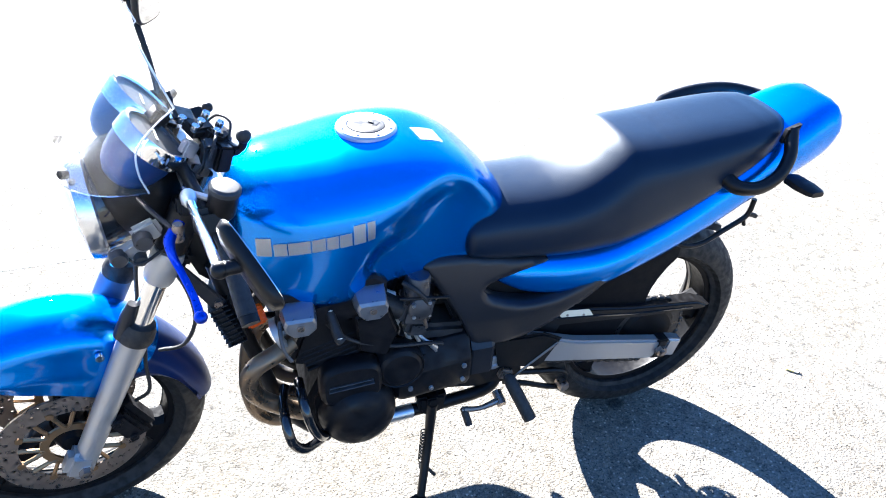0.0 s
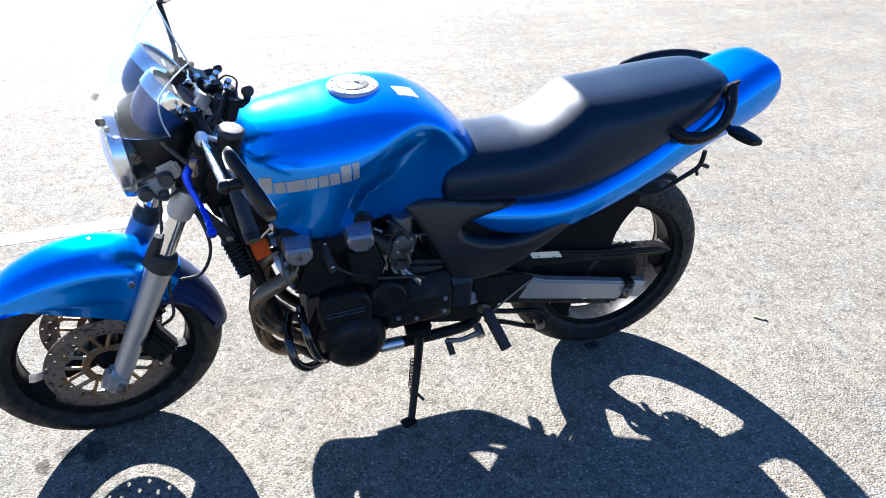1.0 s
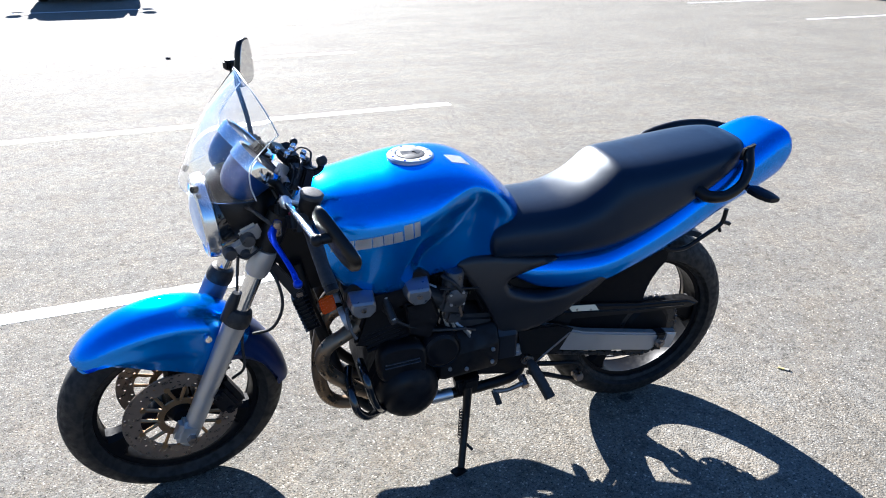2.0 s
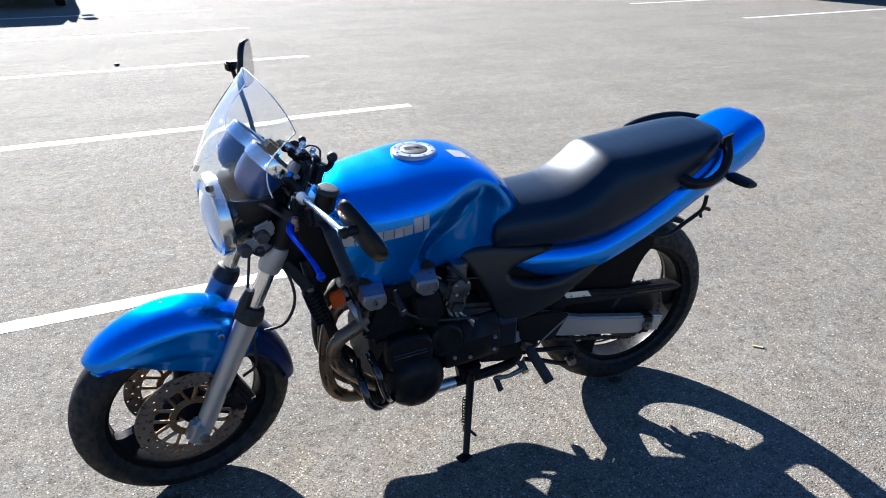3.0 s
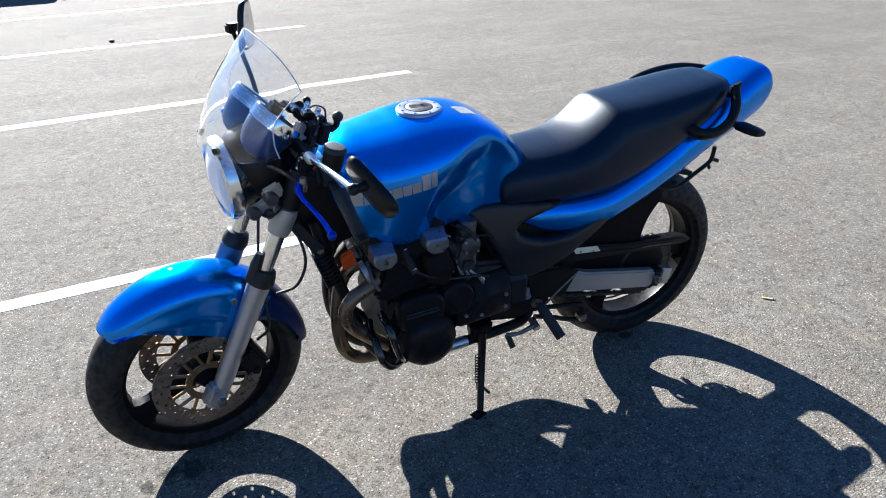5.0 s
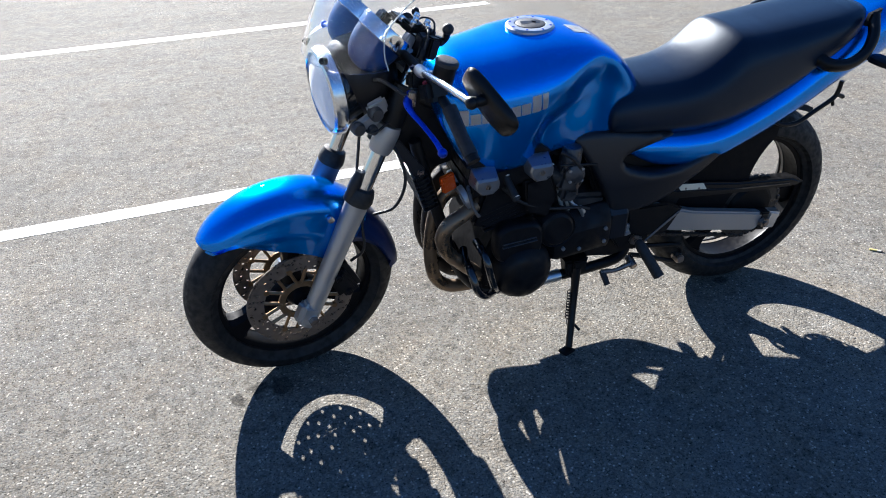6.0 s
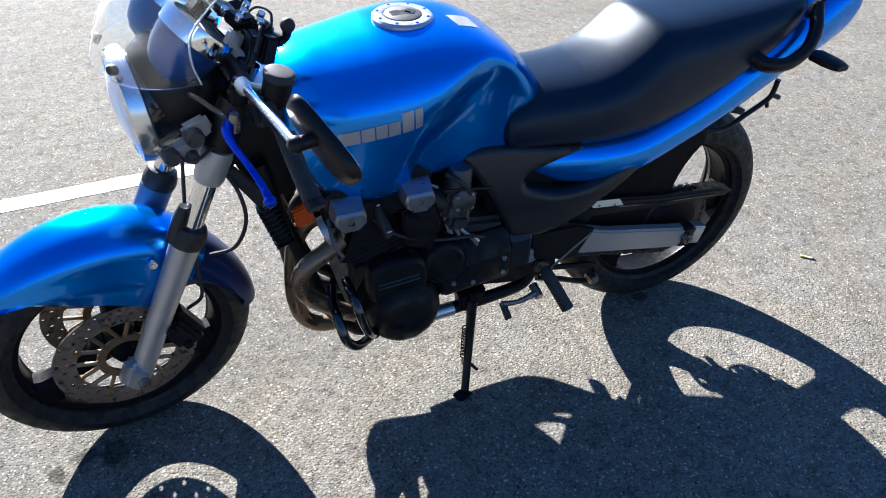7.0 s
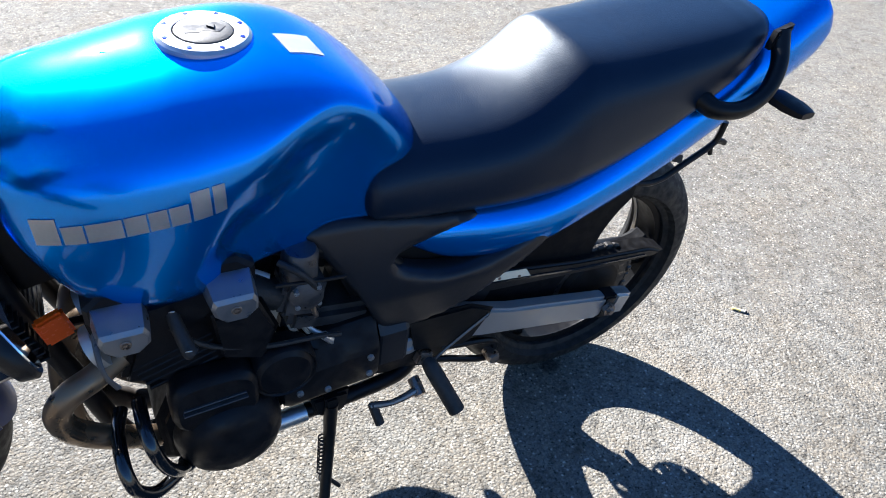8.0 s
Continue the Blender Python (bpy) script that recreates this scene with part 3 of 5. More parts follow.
part("upper_yoke", block(on_fork(0.72, 0, -0.02), (0.08, 0.25, 0.026), (0, 25, 0), 0.010), ALLOY_DULL, bike, "dull alloy top fork yoke", steer=True)
part("steering_stem", lathe([(0.0, 0.5), (0.026, 0.5), (0.03, 0.56), (0.03, 0.70), (0.018, 0.72), (0.018, 0.76), (0.0, 0.765)], on_fork(0, 0, -0.045), FORK_DIR, 20), BLACK, bike, steer=True)

# --- front mudguard ---


def mudguard(d0, d1, grow=0.0):
    """Curved shell over the front tyre, deep at the fork, short behind it, between two turns round the axle."""
    rings = []
    for i in range(49):
        deg = d0 + i * (d1 - d0) / 48                         # turn round the axle from straight up, plus: rearward
        a = radians(deg)
        r = eased(deg, ((-45, 0.316), (-35, 0.322), (-10, 0.326), (15, 0.325), (40, 0.312), (60, 0.306), (92, 0.312)), 1)
        half = eased(deg, ((-45, 0.030), (-43, 0.048), (-38, 0.062), (-28, 0.072), (-12, 0.080), (15, 0.082), (40, 0.074), (75, 0.066), (88, 0.058), (92, 0.052)), 1)
        drop = eased(deg, ((-45, 0.010), (-42, 0.030), (-36, 0.050), (-26, 0.094), (-15, 0.134), (6, 0.168), (26, 0.178), (34, 0.172), (40, 0.130), (50, 0.085), (64, 0.058), (80, 0.045), (92, 0.02)), 1)
        ring = []
        for k in range(49):
            t = k / 24 - 1
            u = abs(t)
            if u < 0.62:
                q = u / 0.62
                y = half * math.sin(q * math.pi / 2) ** 0.9
                d = 0.052 * (1 - math.cos(q * math.pi / 2)) * (half / 0.08)
            else:
                q = (u - 0.62) / 0.38
                y = half * (1 + (0.11 * q / 0.5 if q < 0.5 else 0.11 - 0.15 * ((q - 0.5) / 0.5) ** 0.7))
                d = 0.052 * (half / 0.08) + max(0.0, drop - 0.052 * (half / 0.08)) * q
            rr = r - d - grow
            ring.append((AXLE_F.x + rr * math.sin(a), math.copysign(y, t) if u > 0 else 0.0, AXLE_F.z + rr * math.cos(a)))
        rings.append(ring)
    bm = bmesh.new()
    rows = [[bm.verts.new(p) for p in r] for r in rings]
    for a, c in zip(rows, rows[1:]):
        for k in range(48):
            bm.faces.new((a[k], a[k + 1], c[k + 1], c[k]))
    bmesh.ops.recalc_face_normals(bm, faces=bm.faces)
    bmesh.ops.solidify(bm, geom=bm.faces[:], thickness=0.0035)
    return bm


MUD = part("front_mudguard", mudguard(-45, 44), BLUE, bike, "glossy blue front mudguard", 50, steer=True)
part("rear_mudflap", mudguard(41, 88.5, 0.004), BLUE_SHADED, MUD, "blue rear flap of the mudguard, darkened in colour for shade", 50, steer=True)
for side in (-1, 1):
    if side > 0:
        part("fork_guard", tube([on_fork(0.20, side * 0.1, 0.004), on_fork(0.30, side * 0.1, 0.004), on_fork(0.368, side * 0.1, 0.002)], [0.030, 0.034, 0.034], 18), COVER_BLUE, MUD, "blue fork cover", steer=True)
    else:
        part("fork_guard", tube([on_fork(0.37, side * 0.1, 0.024), on_fork(0.42, side * 0.1, 0.026), on_fork(0.452, side * 0.1, 0.027)], [0.017, 0.016, 0.010], 14), GREY_PLASTIC, MUD, "dark grey fork tube guard", steer=True)
    part("mudguard_bolt", bolt(on_fork(0.30, side * 0.088, 0.045), (0, side, 0), 0.009), CHROME, MUD, "", steer=True)

# --- fuel tank ---
TANK = (  # x, top, widest height, bottom, half width, half width at the bottom
    (0.372, 0.862, 0.834, 0.805, 0.080, 0.075),
    (0.380, 0.882, 0.830, 0.775, 0.112, 0.100),
    (0.395, 0.894, 0.826, 0.742, 0.134, 0.118),
    (0.415, 0.902, 0.820, 0.698, 0.150, 0.114),
    (0.445, 0.909, 0.812, 0.656, 0.165, 0.118),
    (0.49, 0.916, 0.806, 0.628, 0.180, 0.120),
    (0.55, 0.926, 0.802, 0.620, 0.191, 0.120),
    (0.60, 0.935, 0.802, 0.630, 0.196, 0.120),
    (0.66, 0.940, 0.804, 0.648, 0.195, 0.122),
    (0.72, 0.938, 0.807, 0.656, 0.189, 0.126),
    (0.78, 0.926, 0.803, 0.657, 0.180, 0.138),
    (0.83, 0.904, 0.792, 0.655, 0.166, 0.136),
    (0.87, 0.877, 0.780, 0.660, 0.147, 0.128),
    (0.90, 0.850, 0.772, 0.672, 0.126, 0.112),
    (0.925, 0.824, 0.765, 0.685, 0.102, 0.092),
    (0.945, 0.798, 0.755, 0.697, 0.074, 0.068),
    (0.962, 0.768, 0.742, 0.708, 0.040, 0.036),
)
CREASE = ((0.44, 0.690), (0.52, 0.735), (0.575, 0.765), (0.625, 0.794), (0.677, 0.826), (0.73, 0.868), (0.765, 0.888), (0.80, 0.902), (0.84, 0.896), (0.88, 0.868), (0.92, 0.828), (0.96, 0.77))


def knee_limit(x, h):
    """The half width that the knee recess allows at (x, h): wide above and ahead of the crease, narrow below and behind it."""
    p = Vector((x, h))
    near = 9.0
    for a, b2 in zip(CREASE, CREASE[1:]):
        a, b2 = Vector(a), Vector(b2)
        u = min(1.0, max(0.0, (p - a).dot(b2 - a) / (b2 - a).length_squared))
        near = min(near, (p - a.lerp(b2, u)).length)
    ahead = 0.9 * max(0.0, 0.64 - x)
    s = min(1.0, max(0.0, (x - 0.62) / 0.22))
    brow = 0.188 - 0.050 * s * s * (3 - 2 * s) - 0.25 * max(0.0, x - 0.85)
    if interp(x, CREASE, 1) <= h:
        return brow + 1.2 * near + ahead
    t = min(1.0, near / 0.075)
    return brow - (0.042 - 0.026 * s) * t * t * (3 - 2 * t) - 0.05 * max(0.0, near - 0.05) + ahead


def soft_min(a, b2, k=0.026):
    t = max(0.0, k - abs(a - b2)) / k
    return min(a, b2) - t * t * k * 0.25


def tank_half(x, n=72):
    top, mid, bot, wide, low = (eased(x, TANK, c) for c in range(1, 6))
    out = []
    for k in range(n + 1):
        s = k / n
        if s < 0.58:
            q = s / 0.58 * math.pi / 2
            sq = min(1.0, max(0.0, (x - 0.40) / 0.18))
            rear = min(1.0, max(0.0, (x - 0.60) / 0.18)) * min(1.0, max(0.0, (0.93 - x) / 0.08))
            w, h = wide * math.sin(q) ** (1.05 - 0.19 * sq - 0.20 * rear), mid + (top - mid) * max(0.0, math.cos(q)) ** (1.0 - 0.2 * sq - 0.22 * rear)
        else:
            q = (s - 0.58) / 0.42
            w, h = low + (wide - low) * max(0.0, math.cos(q * math.pi / 2)) ** 0.6, mid + (bot - mid) * math.sin(q * math.pi / 2) ** 0.85
        if w > 0.05:
            w = soft_min(w, knee_limit(x, h))
        out.append((w, h))
    return out


def fuel_tank():
    rings = []
    stations = [0.372 + 0.590 * (i / 116) ** 1.15 for i in range(117)]
    halves = [tank_half(x) for x in stations]
    wide = np.array([[w for w, h in half] for half in halves])
    for _ in range(14):  # pressed sheet has no hard kinks
        even = wide.copy()
        even[1:-1, 2:-2] = 0.4 * wide[1:-1, 2:-2] + 0.15 * (wide[:-2, 2:-2] + wide[2:, 2:-2] + wide[1:-1, 1:-3] + wide[1:-1, 3:-1])
        even[:8] = wide[:8]
        wide = even
    for x, row, half in zip(stations, wide, halves):
        half = [(float(w), h) for w, (_, h) in zip(row, half)]
        bot = half[-1]
        ring = [(x, -w, h) for w, h in half] + [(x, -bot[0] * 0.5, bot[1] + 0.012), (x, 0, bot[1] + 0.02), (x, bot[0] * 0.5, bot[1] + 0.012)] + [(x, w, h) for w, h in half[:0:-1]]
        rings.append(ring)
    return loft(rings)


tank_bm = fuel_tank()
bmesh.ops.recalc_face_normals(tank_bm, faces=tank_bm.faces)
TANK_TREE = BVHTree.FromBMesh(tank_bm)
TANK_OB = part("fuel_tank", tank_bm, BLUE, bike, "metallic blue fuel tank with knee recesses", 60)


def on_tank(x, h):
    hit = TANK_TREE.ray_cast(Vector((x, -1, h)), Vector((0, 1, 0)))
    return hit[0].y


def on_top(x, w):
    hit = TANK_TREE.ray_cast(Vector((x, w, 2)), Vector((0, 0, -1)))
    return hit[0].z


def side_film(corners, mat, name, parent, lift=0.0012, n=6):
    """A thin film on the tank's left side between four (x, h) corners: lower front, lower rear, upper rear, upper front."""
    a, b2, c, d = [Vector(p) for p in corners]
    bm = bmesh.new()
    vs = []
    for j in range(n + 1):
        for i in range(n + 1):
            p = (a.lerp(b2, i / n)).lerp(d.lerp(c, i / n), j / n)
            vs.append(bm.verts.new((p.x, on_tank(p.x, p.y) - lift, p.y)))
    for j in range(n):
        for i in range(n):
            k = j * (n + 1) + i
            bm.faces.new((vs[k], vs[k + 1], vs[k + n + 2], vs[k + n + 1]))
    bmesh.ops.solidify(bm, geom=bm.faces[:], thickness=0.0008)
    return part(name, bm, mat, parent)


# the maker's mark: plain silver blocks in a row
X0, H0, X1, H1 = 0.414, 0.768, 0.628, 0.806
for u0, u1, tall in ((0.0, 0.125, 1.0), (0.14, 0.25, 0.68), (0.26, 0.445, 0.68), (0.455, 0.57, 0.68), (0.58, 0.68, 0.68), (0.69, 0.795, 0.68), (0.81, 0.915, 1.0), (0.93, 1.0, 1.0)):
    base = [(X0 + (X1 - X0) * u, H0 + (H1 - H0) * u) for u in (u0, u1)]
    hgt = 0.040 * tall
    side_film((base[0], base[1], (base[1][0] - 0.001, base[1][1] + hgt), (base[0][0] - 0.001, base[0][1] + hgt)), SILVER_FILM, "mark_block", TANK_OB)


def top_film(cx, cw, lx, lw, turn, mat, name):
    bm = bmesh.new()
    n = 5
    c, s2 = math.cos(radians(turn)), math.sin(radians(turn))
    vs = []
    for j in range(n + 1):
        for i in range(n + 1):
            u, v = (i / n - 0.5) * lx, (j / n - 0.5) * lw
            x, w = cx + u * c - v * s2, cw + u * s2 + v * c
            vs.append(bm.verts.new((x, w, on_top(x, w) + 0.0012)))
    for j in range(n):
        for i in range(n):
            k = j * (n + 1) + i
            bm.faces.new((vs[k], vs[k + 1], vs[k + n + 2], vs[k + n + 1]))
    bmesh.ops.solidify(bm, geom=bm.faces[:], thickness=0.0008)
    return part(name, bm, mat, TANK_OB, "white paper sticker")


top_film(0.772, -0.028, 0.052, 0.05, 10, WHITE_FILM, "sticker")
cap_z = on_top(0.655, 0.0)
part("filler_cap_ring", lathe([(0.039, 0.010), (0.043, 0.011), (0.057, 0.010), (0.061, 0.006), (0.062, -0.012), (0.039, -0.012)], (0.655, 0, cap_z - 0.005), (0, 0, 1), 48, closed=True), ALLOY, TANK_OB, "brushed alloy filler ring with bolts")
for k in range(8):
    a = 2 * math.pi * (k + 0.3) / 8
    part("cap_bolt", bolt((0.655 + 0.051 * math.cos(a), 0.051 * math.sin(a), cap_z + 0.0045), (0, 0, 1), 0.0034, 0.0015), BLUE_ANOD, TANK_OB)
part("filler_lid", lathe([(0.0, 0.0135), (0.030, 0.013), (0.0365, 0.011), (0.0385, 0.007), (0.0385, 0.0), (0.0, 0.0)], (0.655, 0, cap_z - 0.005), (0, 0, 1), 40), LID_GREY, TANK_OB, "grey locking fuel cap lid")
rim_line = part("flap_outline", plate([(0.628, 0.0), (0.630, 0.011), (0.648, 0.0122), (0.653, 0.0082), (0.673, 0.0142), (0.6835, 0.0), (0.673, -0.0142), (0.653, -0.0082), (0.648, -0.0122), (0.630, -0.011)], 0.0, 0.0008, 0.0002, 1), BLACK, TANK_OB)
rim_line.matrix_local = Matrix.Translation((0, 0, cap_z + 0.0086)) @ Matrix.Rotation(radians(90), 4, "X") @ Matrix.Scale(-1, 4, (0, 1, 0))
flap = part("key_flap", plate([(0.630, 0.0), (0.632, 0.009), (0.648, 0.010), (0.652, 0.006), (0.672, 0.012), (0.681, 0.0), (0.672, -0.012), (0.652, -0.006), (0.648, -0.010), (0.632, -0.009)], 0.0, 0.0016, 0.0004, 1), LID_GREY, TANK_OB)
flap.matrix_local = Matrix.Translation((0, 0, cap_z + 0.0082)) @ Matrix.Rotation(radians(90), 4, "X") @ Matrix.Scale(-1, 4, (0, 1, 0))
part("key_slot", lathe([(0.0, 0.0022), (0.0062, 0.0022), (0.0066, 0.0), (0.0, 0.0)], (0.666, 0, cap_z + 0.0085), (0, 0, 1), 3), BLACK, TANK_OB)

# --- seat ---
SEAT_T = (  # x, top, widest height, bottom, half width
    (0.846, 0.746, 0.710, 0.682, 0.118),
    (0.852, 0.766, 0.709, 0.664, 0.131),
    (0.866, 0.782, 0.708, 0.650, 0.140),
    (0.905, 0.792, 0.707, 0.642, 0.144),
    (0.95, 0.794, 0.706, 0.636, 0.145),
    (1.00, 0.794, 0.706, 0.630, 0.146),
    (1.06, 0.799, 0.708, 0.622, 0.148),
    (1.10, 0.809, 0.714, 0.618, 0.150),
    (1.14, 0.826, 0.722, 0.616, 0.1515),
    (1.18, 0.853, 0.730, 0.618, 0.152),
    (1.205, 0.8755, 0.736, 0.621, 0.1525),
    (1.219, 0.887, 0.740, 0.624, 0.153),
    (1.232, 0.8925, 0.744, 0.628, 0.153),
    (1.32, 0.898, 0.772, 0.660, 0.152),
    (1.42, 0.910, 0.804, 0.718, 0.148),
    (1.52, 0.920, 0.842, 0.790, 0.137),
    (1.57, 0.925, 0.860, 0.822, 0.124),
    (1.615, 0.926, 0.878, 0.850, 0.104),
    (1.645, 0.920, 0.891, 0.870, 0.074),
    (1.668, 0.903, 0.888, 0.876, 0.040),
)


def seat_shell():
    rings = []
    for i in range(131):
        x = 0.846 + 0.822 * (i / 130) ** 1.25
        top, mid, bot, wide = (eased(x, SEAT_T, c) for c in range(1, 5))
        if x > 1.205:
            top = interp(x, SEAT_T, 1)
        back = min(1.0, max(0.0, (x - 1.16) / 0.10))
        ring = []
        for k in range(64):
            a = 2 * math.pi * k / 64
            sx, cz = math.sin(a), math.cos(a)
            p = 0.74 - 0.18 * back if cz > 0 else 0.7
            w = wide * math.copysign(abs(sx) ** (0.82 - 0.14 * back), sx)
            h = mid + ((top - mid) if cz > 0 else (mid - bot)) * math.copysign(abs(cz) ** p, cz)
            ring.append((x, w, h))
        rings.append(ring)
    return loft(rings)


part("seat", seat_shell(), SEAT, bike, "stepped black vinyl dual seat, grained", 60)

# --- tail cowl ---
COWL = (  # x, top, bottom, half width
    (0.93, 0.640, 0.595, 0.120),
    (1.00, 0.652, 0.562, 0.136),
    (1.10, 0.646, 0.548, 0.145),
    (1.20, 0.652, 0.556, 0.149),
    (1.30, 0.692, 0.584, 0.150),
    (1.40, 0.752, 0.618, 0.150),
    (1.48, 0.808, 0.660, 0.148),
    (1.56, 0.850, 0.708, 0.142),
    (1.62, 0.884, 0.738, 0.134),
    (1.68, 0.914, 0.760, 0.124),
    (1.72, 0.932, 0.776, 0.117),
    (1.755, 0.944, 0.790, 0.109),
    (1.782, 0.946, 0.803, 0.103),
    (1.796, 0.944, 0.814, 0.100),
    (1.803, 0.936, 0.824, 0.096),
)


def tail_cowl():
    rings = []
    for i in range(70):
        x = 0.93 + 0.873 * i / 69
        top, bot, wide = (eased(x, COWL, c) for c in range(1, 4))
        hgt = top - bot
        k = min(1.0, max(0.0, (1.42 - x) / 0.22))  # the flank stands upright ahead of the wheel and tucks under behind it
        half = [(0.0, top), (0.45, top - 0.01 * hgt), (0.72, top - 0.06 * hgt), (0.88, top - 0.17 * hgt), (0.97, top - 0.36 * hgt), (1.0, top - 0.50 * hgt), (0.96 + 0.045 * k, top - 0.70 * hgt), (0.88 + 0.12 * k, top - 0.87 * hgt), (0.80 + 0.18 * k, top - 0.97 * hgt), (0.76 + 0.19 * k, bot),
                (0.74 + 0.16 * k, bot + 0.004), (0.70 + 0.10 * k, bot + 0.05 * min(1, hgt / 0.1)), (0.4, bot + 0.5 * hgt), (0.0, bot + 0.52 * hgt)]
        rings.append([(x, -wide * w, h) for w, h in half] + [(x, wide * w, h) for w, h in half[-2:0:-1]])
    return loft(rings)


COWL_OB = part("tail_cowl", tail_cowl(), BLUE, bike, "glossy blue tail cowl", 60)
part("tail_light", loft([[(1.715 + dx + (h + 0.03) * 0.9, w * s2, 0.832 - dx * 0.8 + h * s2) for w, h in ((-0.065, -0.005), (-0.055, -0.02), (0.055, -0.02), (0.065, -0.005), (0.06, 0.065), (-0.06, 0.065))] for dx, s2 in ((-0.03, 1), (-0.004, 0.96), (0.004, 0.8))]), RED, COWL_OB, "red tail light")
for side in (-1, 1):
    if side < 0:
        way = [(1.468, -0.136, 0.806), (1.482, -0.166, 0.801), (1.525, -0.182, 0.806), (1.572, -0.178, 0.830), (1.602, -0.160, 0.864), (1.614, -0.138, 0.893), (1.620, -0.122, 0.914)]
    else:
        way = [(1.44, 0.135, 0.835), (1.47, 0.175, 0.846), (1.512, 0.192, 0.858), (1.60, 0.196, 0.874), (1.69, 0.190, 0.876), (1.75, 0.150, 0.872), (1.765, 0.11, 0.868)]
    grab = tube(way, [0.024, 0.021, 0.019, 0.018, 0.018, 0.018, 0.018], 16, flat=0.8)
    G = part("grab_handle", join(grab, plate([(1.595, 0.885), (1.625, 0.885), (1.635, 0.93), (1.60, 0.918)], -0.118, -0.134, 0.003)) if side < 0 else grab, BLACK, bike, "black pillion grab handle")
    if side < 0:
        part("grab_bolt", bolt((1.614, side * 0.140, 0.900), (0, side, 0.35), 0.010), CHROME, G)
    stalk = part("rear_indicator", tube([(1.64, side * 0.10, 0.80), (1.645, side * 0.15, 0.793)], 0.010, 10), BLACK, bike, "black rear turn signal")
    part("indicator_body", loft([[(1.645 + dx + a * wx, side * w, 0.797 - dz + b2 * 0.011 * k) for a, b2 in ((-1, -0.6), (-0.6, -1), (0.6, -1), (1, -0.6), (1, 0.6), (0.6, 1), (-0.6, 1), (-1, 0.6))] for dx, w, dz, wx, k in ((0, 0.140, 0, 0.010, 0.8), (0.004, 0.150, 0.001, 0.022, 1.1), (0.014, 0.185, 0.004, 0.026, 1.0), (0.022, 0.208, 0.007, 0.022, 0.8), (0.025, 0.216, 0.008, 0.016, 0.6))]), BLACK, stalk)
part("tail_bracket", tube([(1.40, -0.085, 0.620), (1.445, -0.10, 0.600), (1.497, -0.10, 0.600), (1.55, -0.10, 0.630), (1.600, -0.10, 0.660), (1.612, -0.10, 0.680), (1.614, -0.10, 0.715)], 0.0068, 10), BLACK, bike, "thin black tail bracket")
part("bracket_hook", tube([(1.608, -0.10, 0.672), (1.625, -0.10, 0.668), (1.638, -0.10, 0.662)], 0.0065, 8), BLACK, bike)
part("bracket_pin", tube([(1.600, -0.10, 0.662), (1.610, -0.10, 0.640)], 0.005, 8), BLACK, bike)

part("rear_fender", loft([[(AXLE_R.x + r * math.sin(a), w, AXLE_R.z + r * math.cos(a)) for w, r in ((-0.085, 0.330), (-0.075, 0.345), (0.075, 0.345), (0.085, 0.330), (0.075, 0.336), (-0.075, 0.336))] for a in (radians(q) for q in range(-60, 26, 5))]), BLACK, bike, "black plastic inner rear fender")

# --- side covers ---
COVER = [(0.744, 0.672), (0.795, 0.681), (0.868, 0.677), (0.95, 0.664), (1.045, 0.648), (0.97, 0.628), (0.915, 0.613), (0.896, 0.600), (0.897, 0.584), (0.915, 0.568), (0.96, 0.550), (1.01, 0.541), (1.08, 0.548), (1.15, 0.570), (1.215, 0.592), (1.255, 0.602),
         (1.18, 0.540), (1.12, 0.502), (1.07, 0.462), (1.00, 0.430), (0.93, 0.420), (0.885, 0.435), (0.862, 0.478), (0.835, 0.535), (0.795, 0.598)]
for side in (-1, 1):
    def cover_face(x, h, s3=side):
        t = min(1.0, max(0.0, (x - 0.74) / 0.5))
        lean = max(0.0, h - 0.50)
        return s3 * (0.150 + 0.012 * math.sin(t * math.pi) - 0.9 * lean * lean - 0.14 * max(0.0, 0.52 - h))
    part("side_cover", skin(COVER, side * 0.112, cover_face), GREY_PLASTIC, bike, "dark grey plastic side cover with a slot", 50)

# --- frame ---
for side in (-1, 1):
    part("lower_rail", tube([(0.335, side * 0.060, 0.70), (0.362, side * 0.070, 0.58), (0.402, side * 0.080, 0.44), (0.440, side * 0.095, 0.31), (0.49, side * 0.105, 0.238), (0.54, side * 0.11, 0.212), (0.70, side * 0.117, 0.216), (0.86, side * 0.114, 0.222), (0.96, side * 0.104, 0.232), (0.99, side * 0.09, 0.28), (0.99, side * 0.085, 0.34)], 0.0165, 12), BLACK, bike)
    part("top_rail", tube([(0.36, side * 0.03, 0.80), (0.46, side * 0.07, 0.76), (0.70, side * 0.11, 0.66), (0.86, side * 0.118, 0.60), (0.94, side * 0.115, 0.50), (0.95, side * 0.11, 0.36)], 0.018, 12), BLACK, bike)
    part("seat_rail", tube([(0.86, side * 0.105, 0.63), (1.10, side * 0.11, 0.61), (1.40, side * 0.11, 0.66)], 0.013, 10), BLACK, bike)
# black filler added to keep the gap behind the steering head dark
part("head_filler", plate([(0.285, 0.84), (0.268, 0.76), (0.305, 0.66), (0.37, 0.60), (0.46, 0.62), (0.44, 0.84)], -0.045, 0.045, 0.008), BLACK, bike)
part("steering_head", tube([(0.300, 0, 0.86), (0.245, 0, 0.735)], 0.032, 20), BLACK, bike)
part("pivot_plate", plate([(0.80, 0.58), (0.86, 0.44), (0.90, 0.33), (1.02, 0.31), (1.12, 0.36), (1.16, 0.47), (1.25, 0.585), (1.05, 0.60)], -0.095, -0.108, 0.006), BLACK, bike)
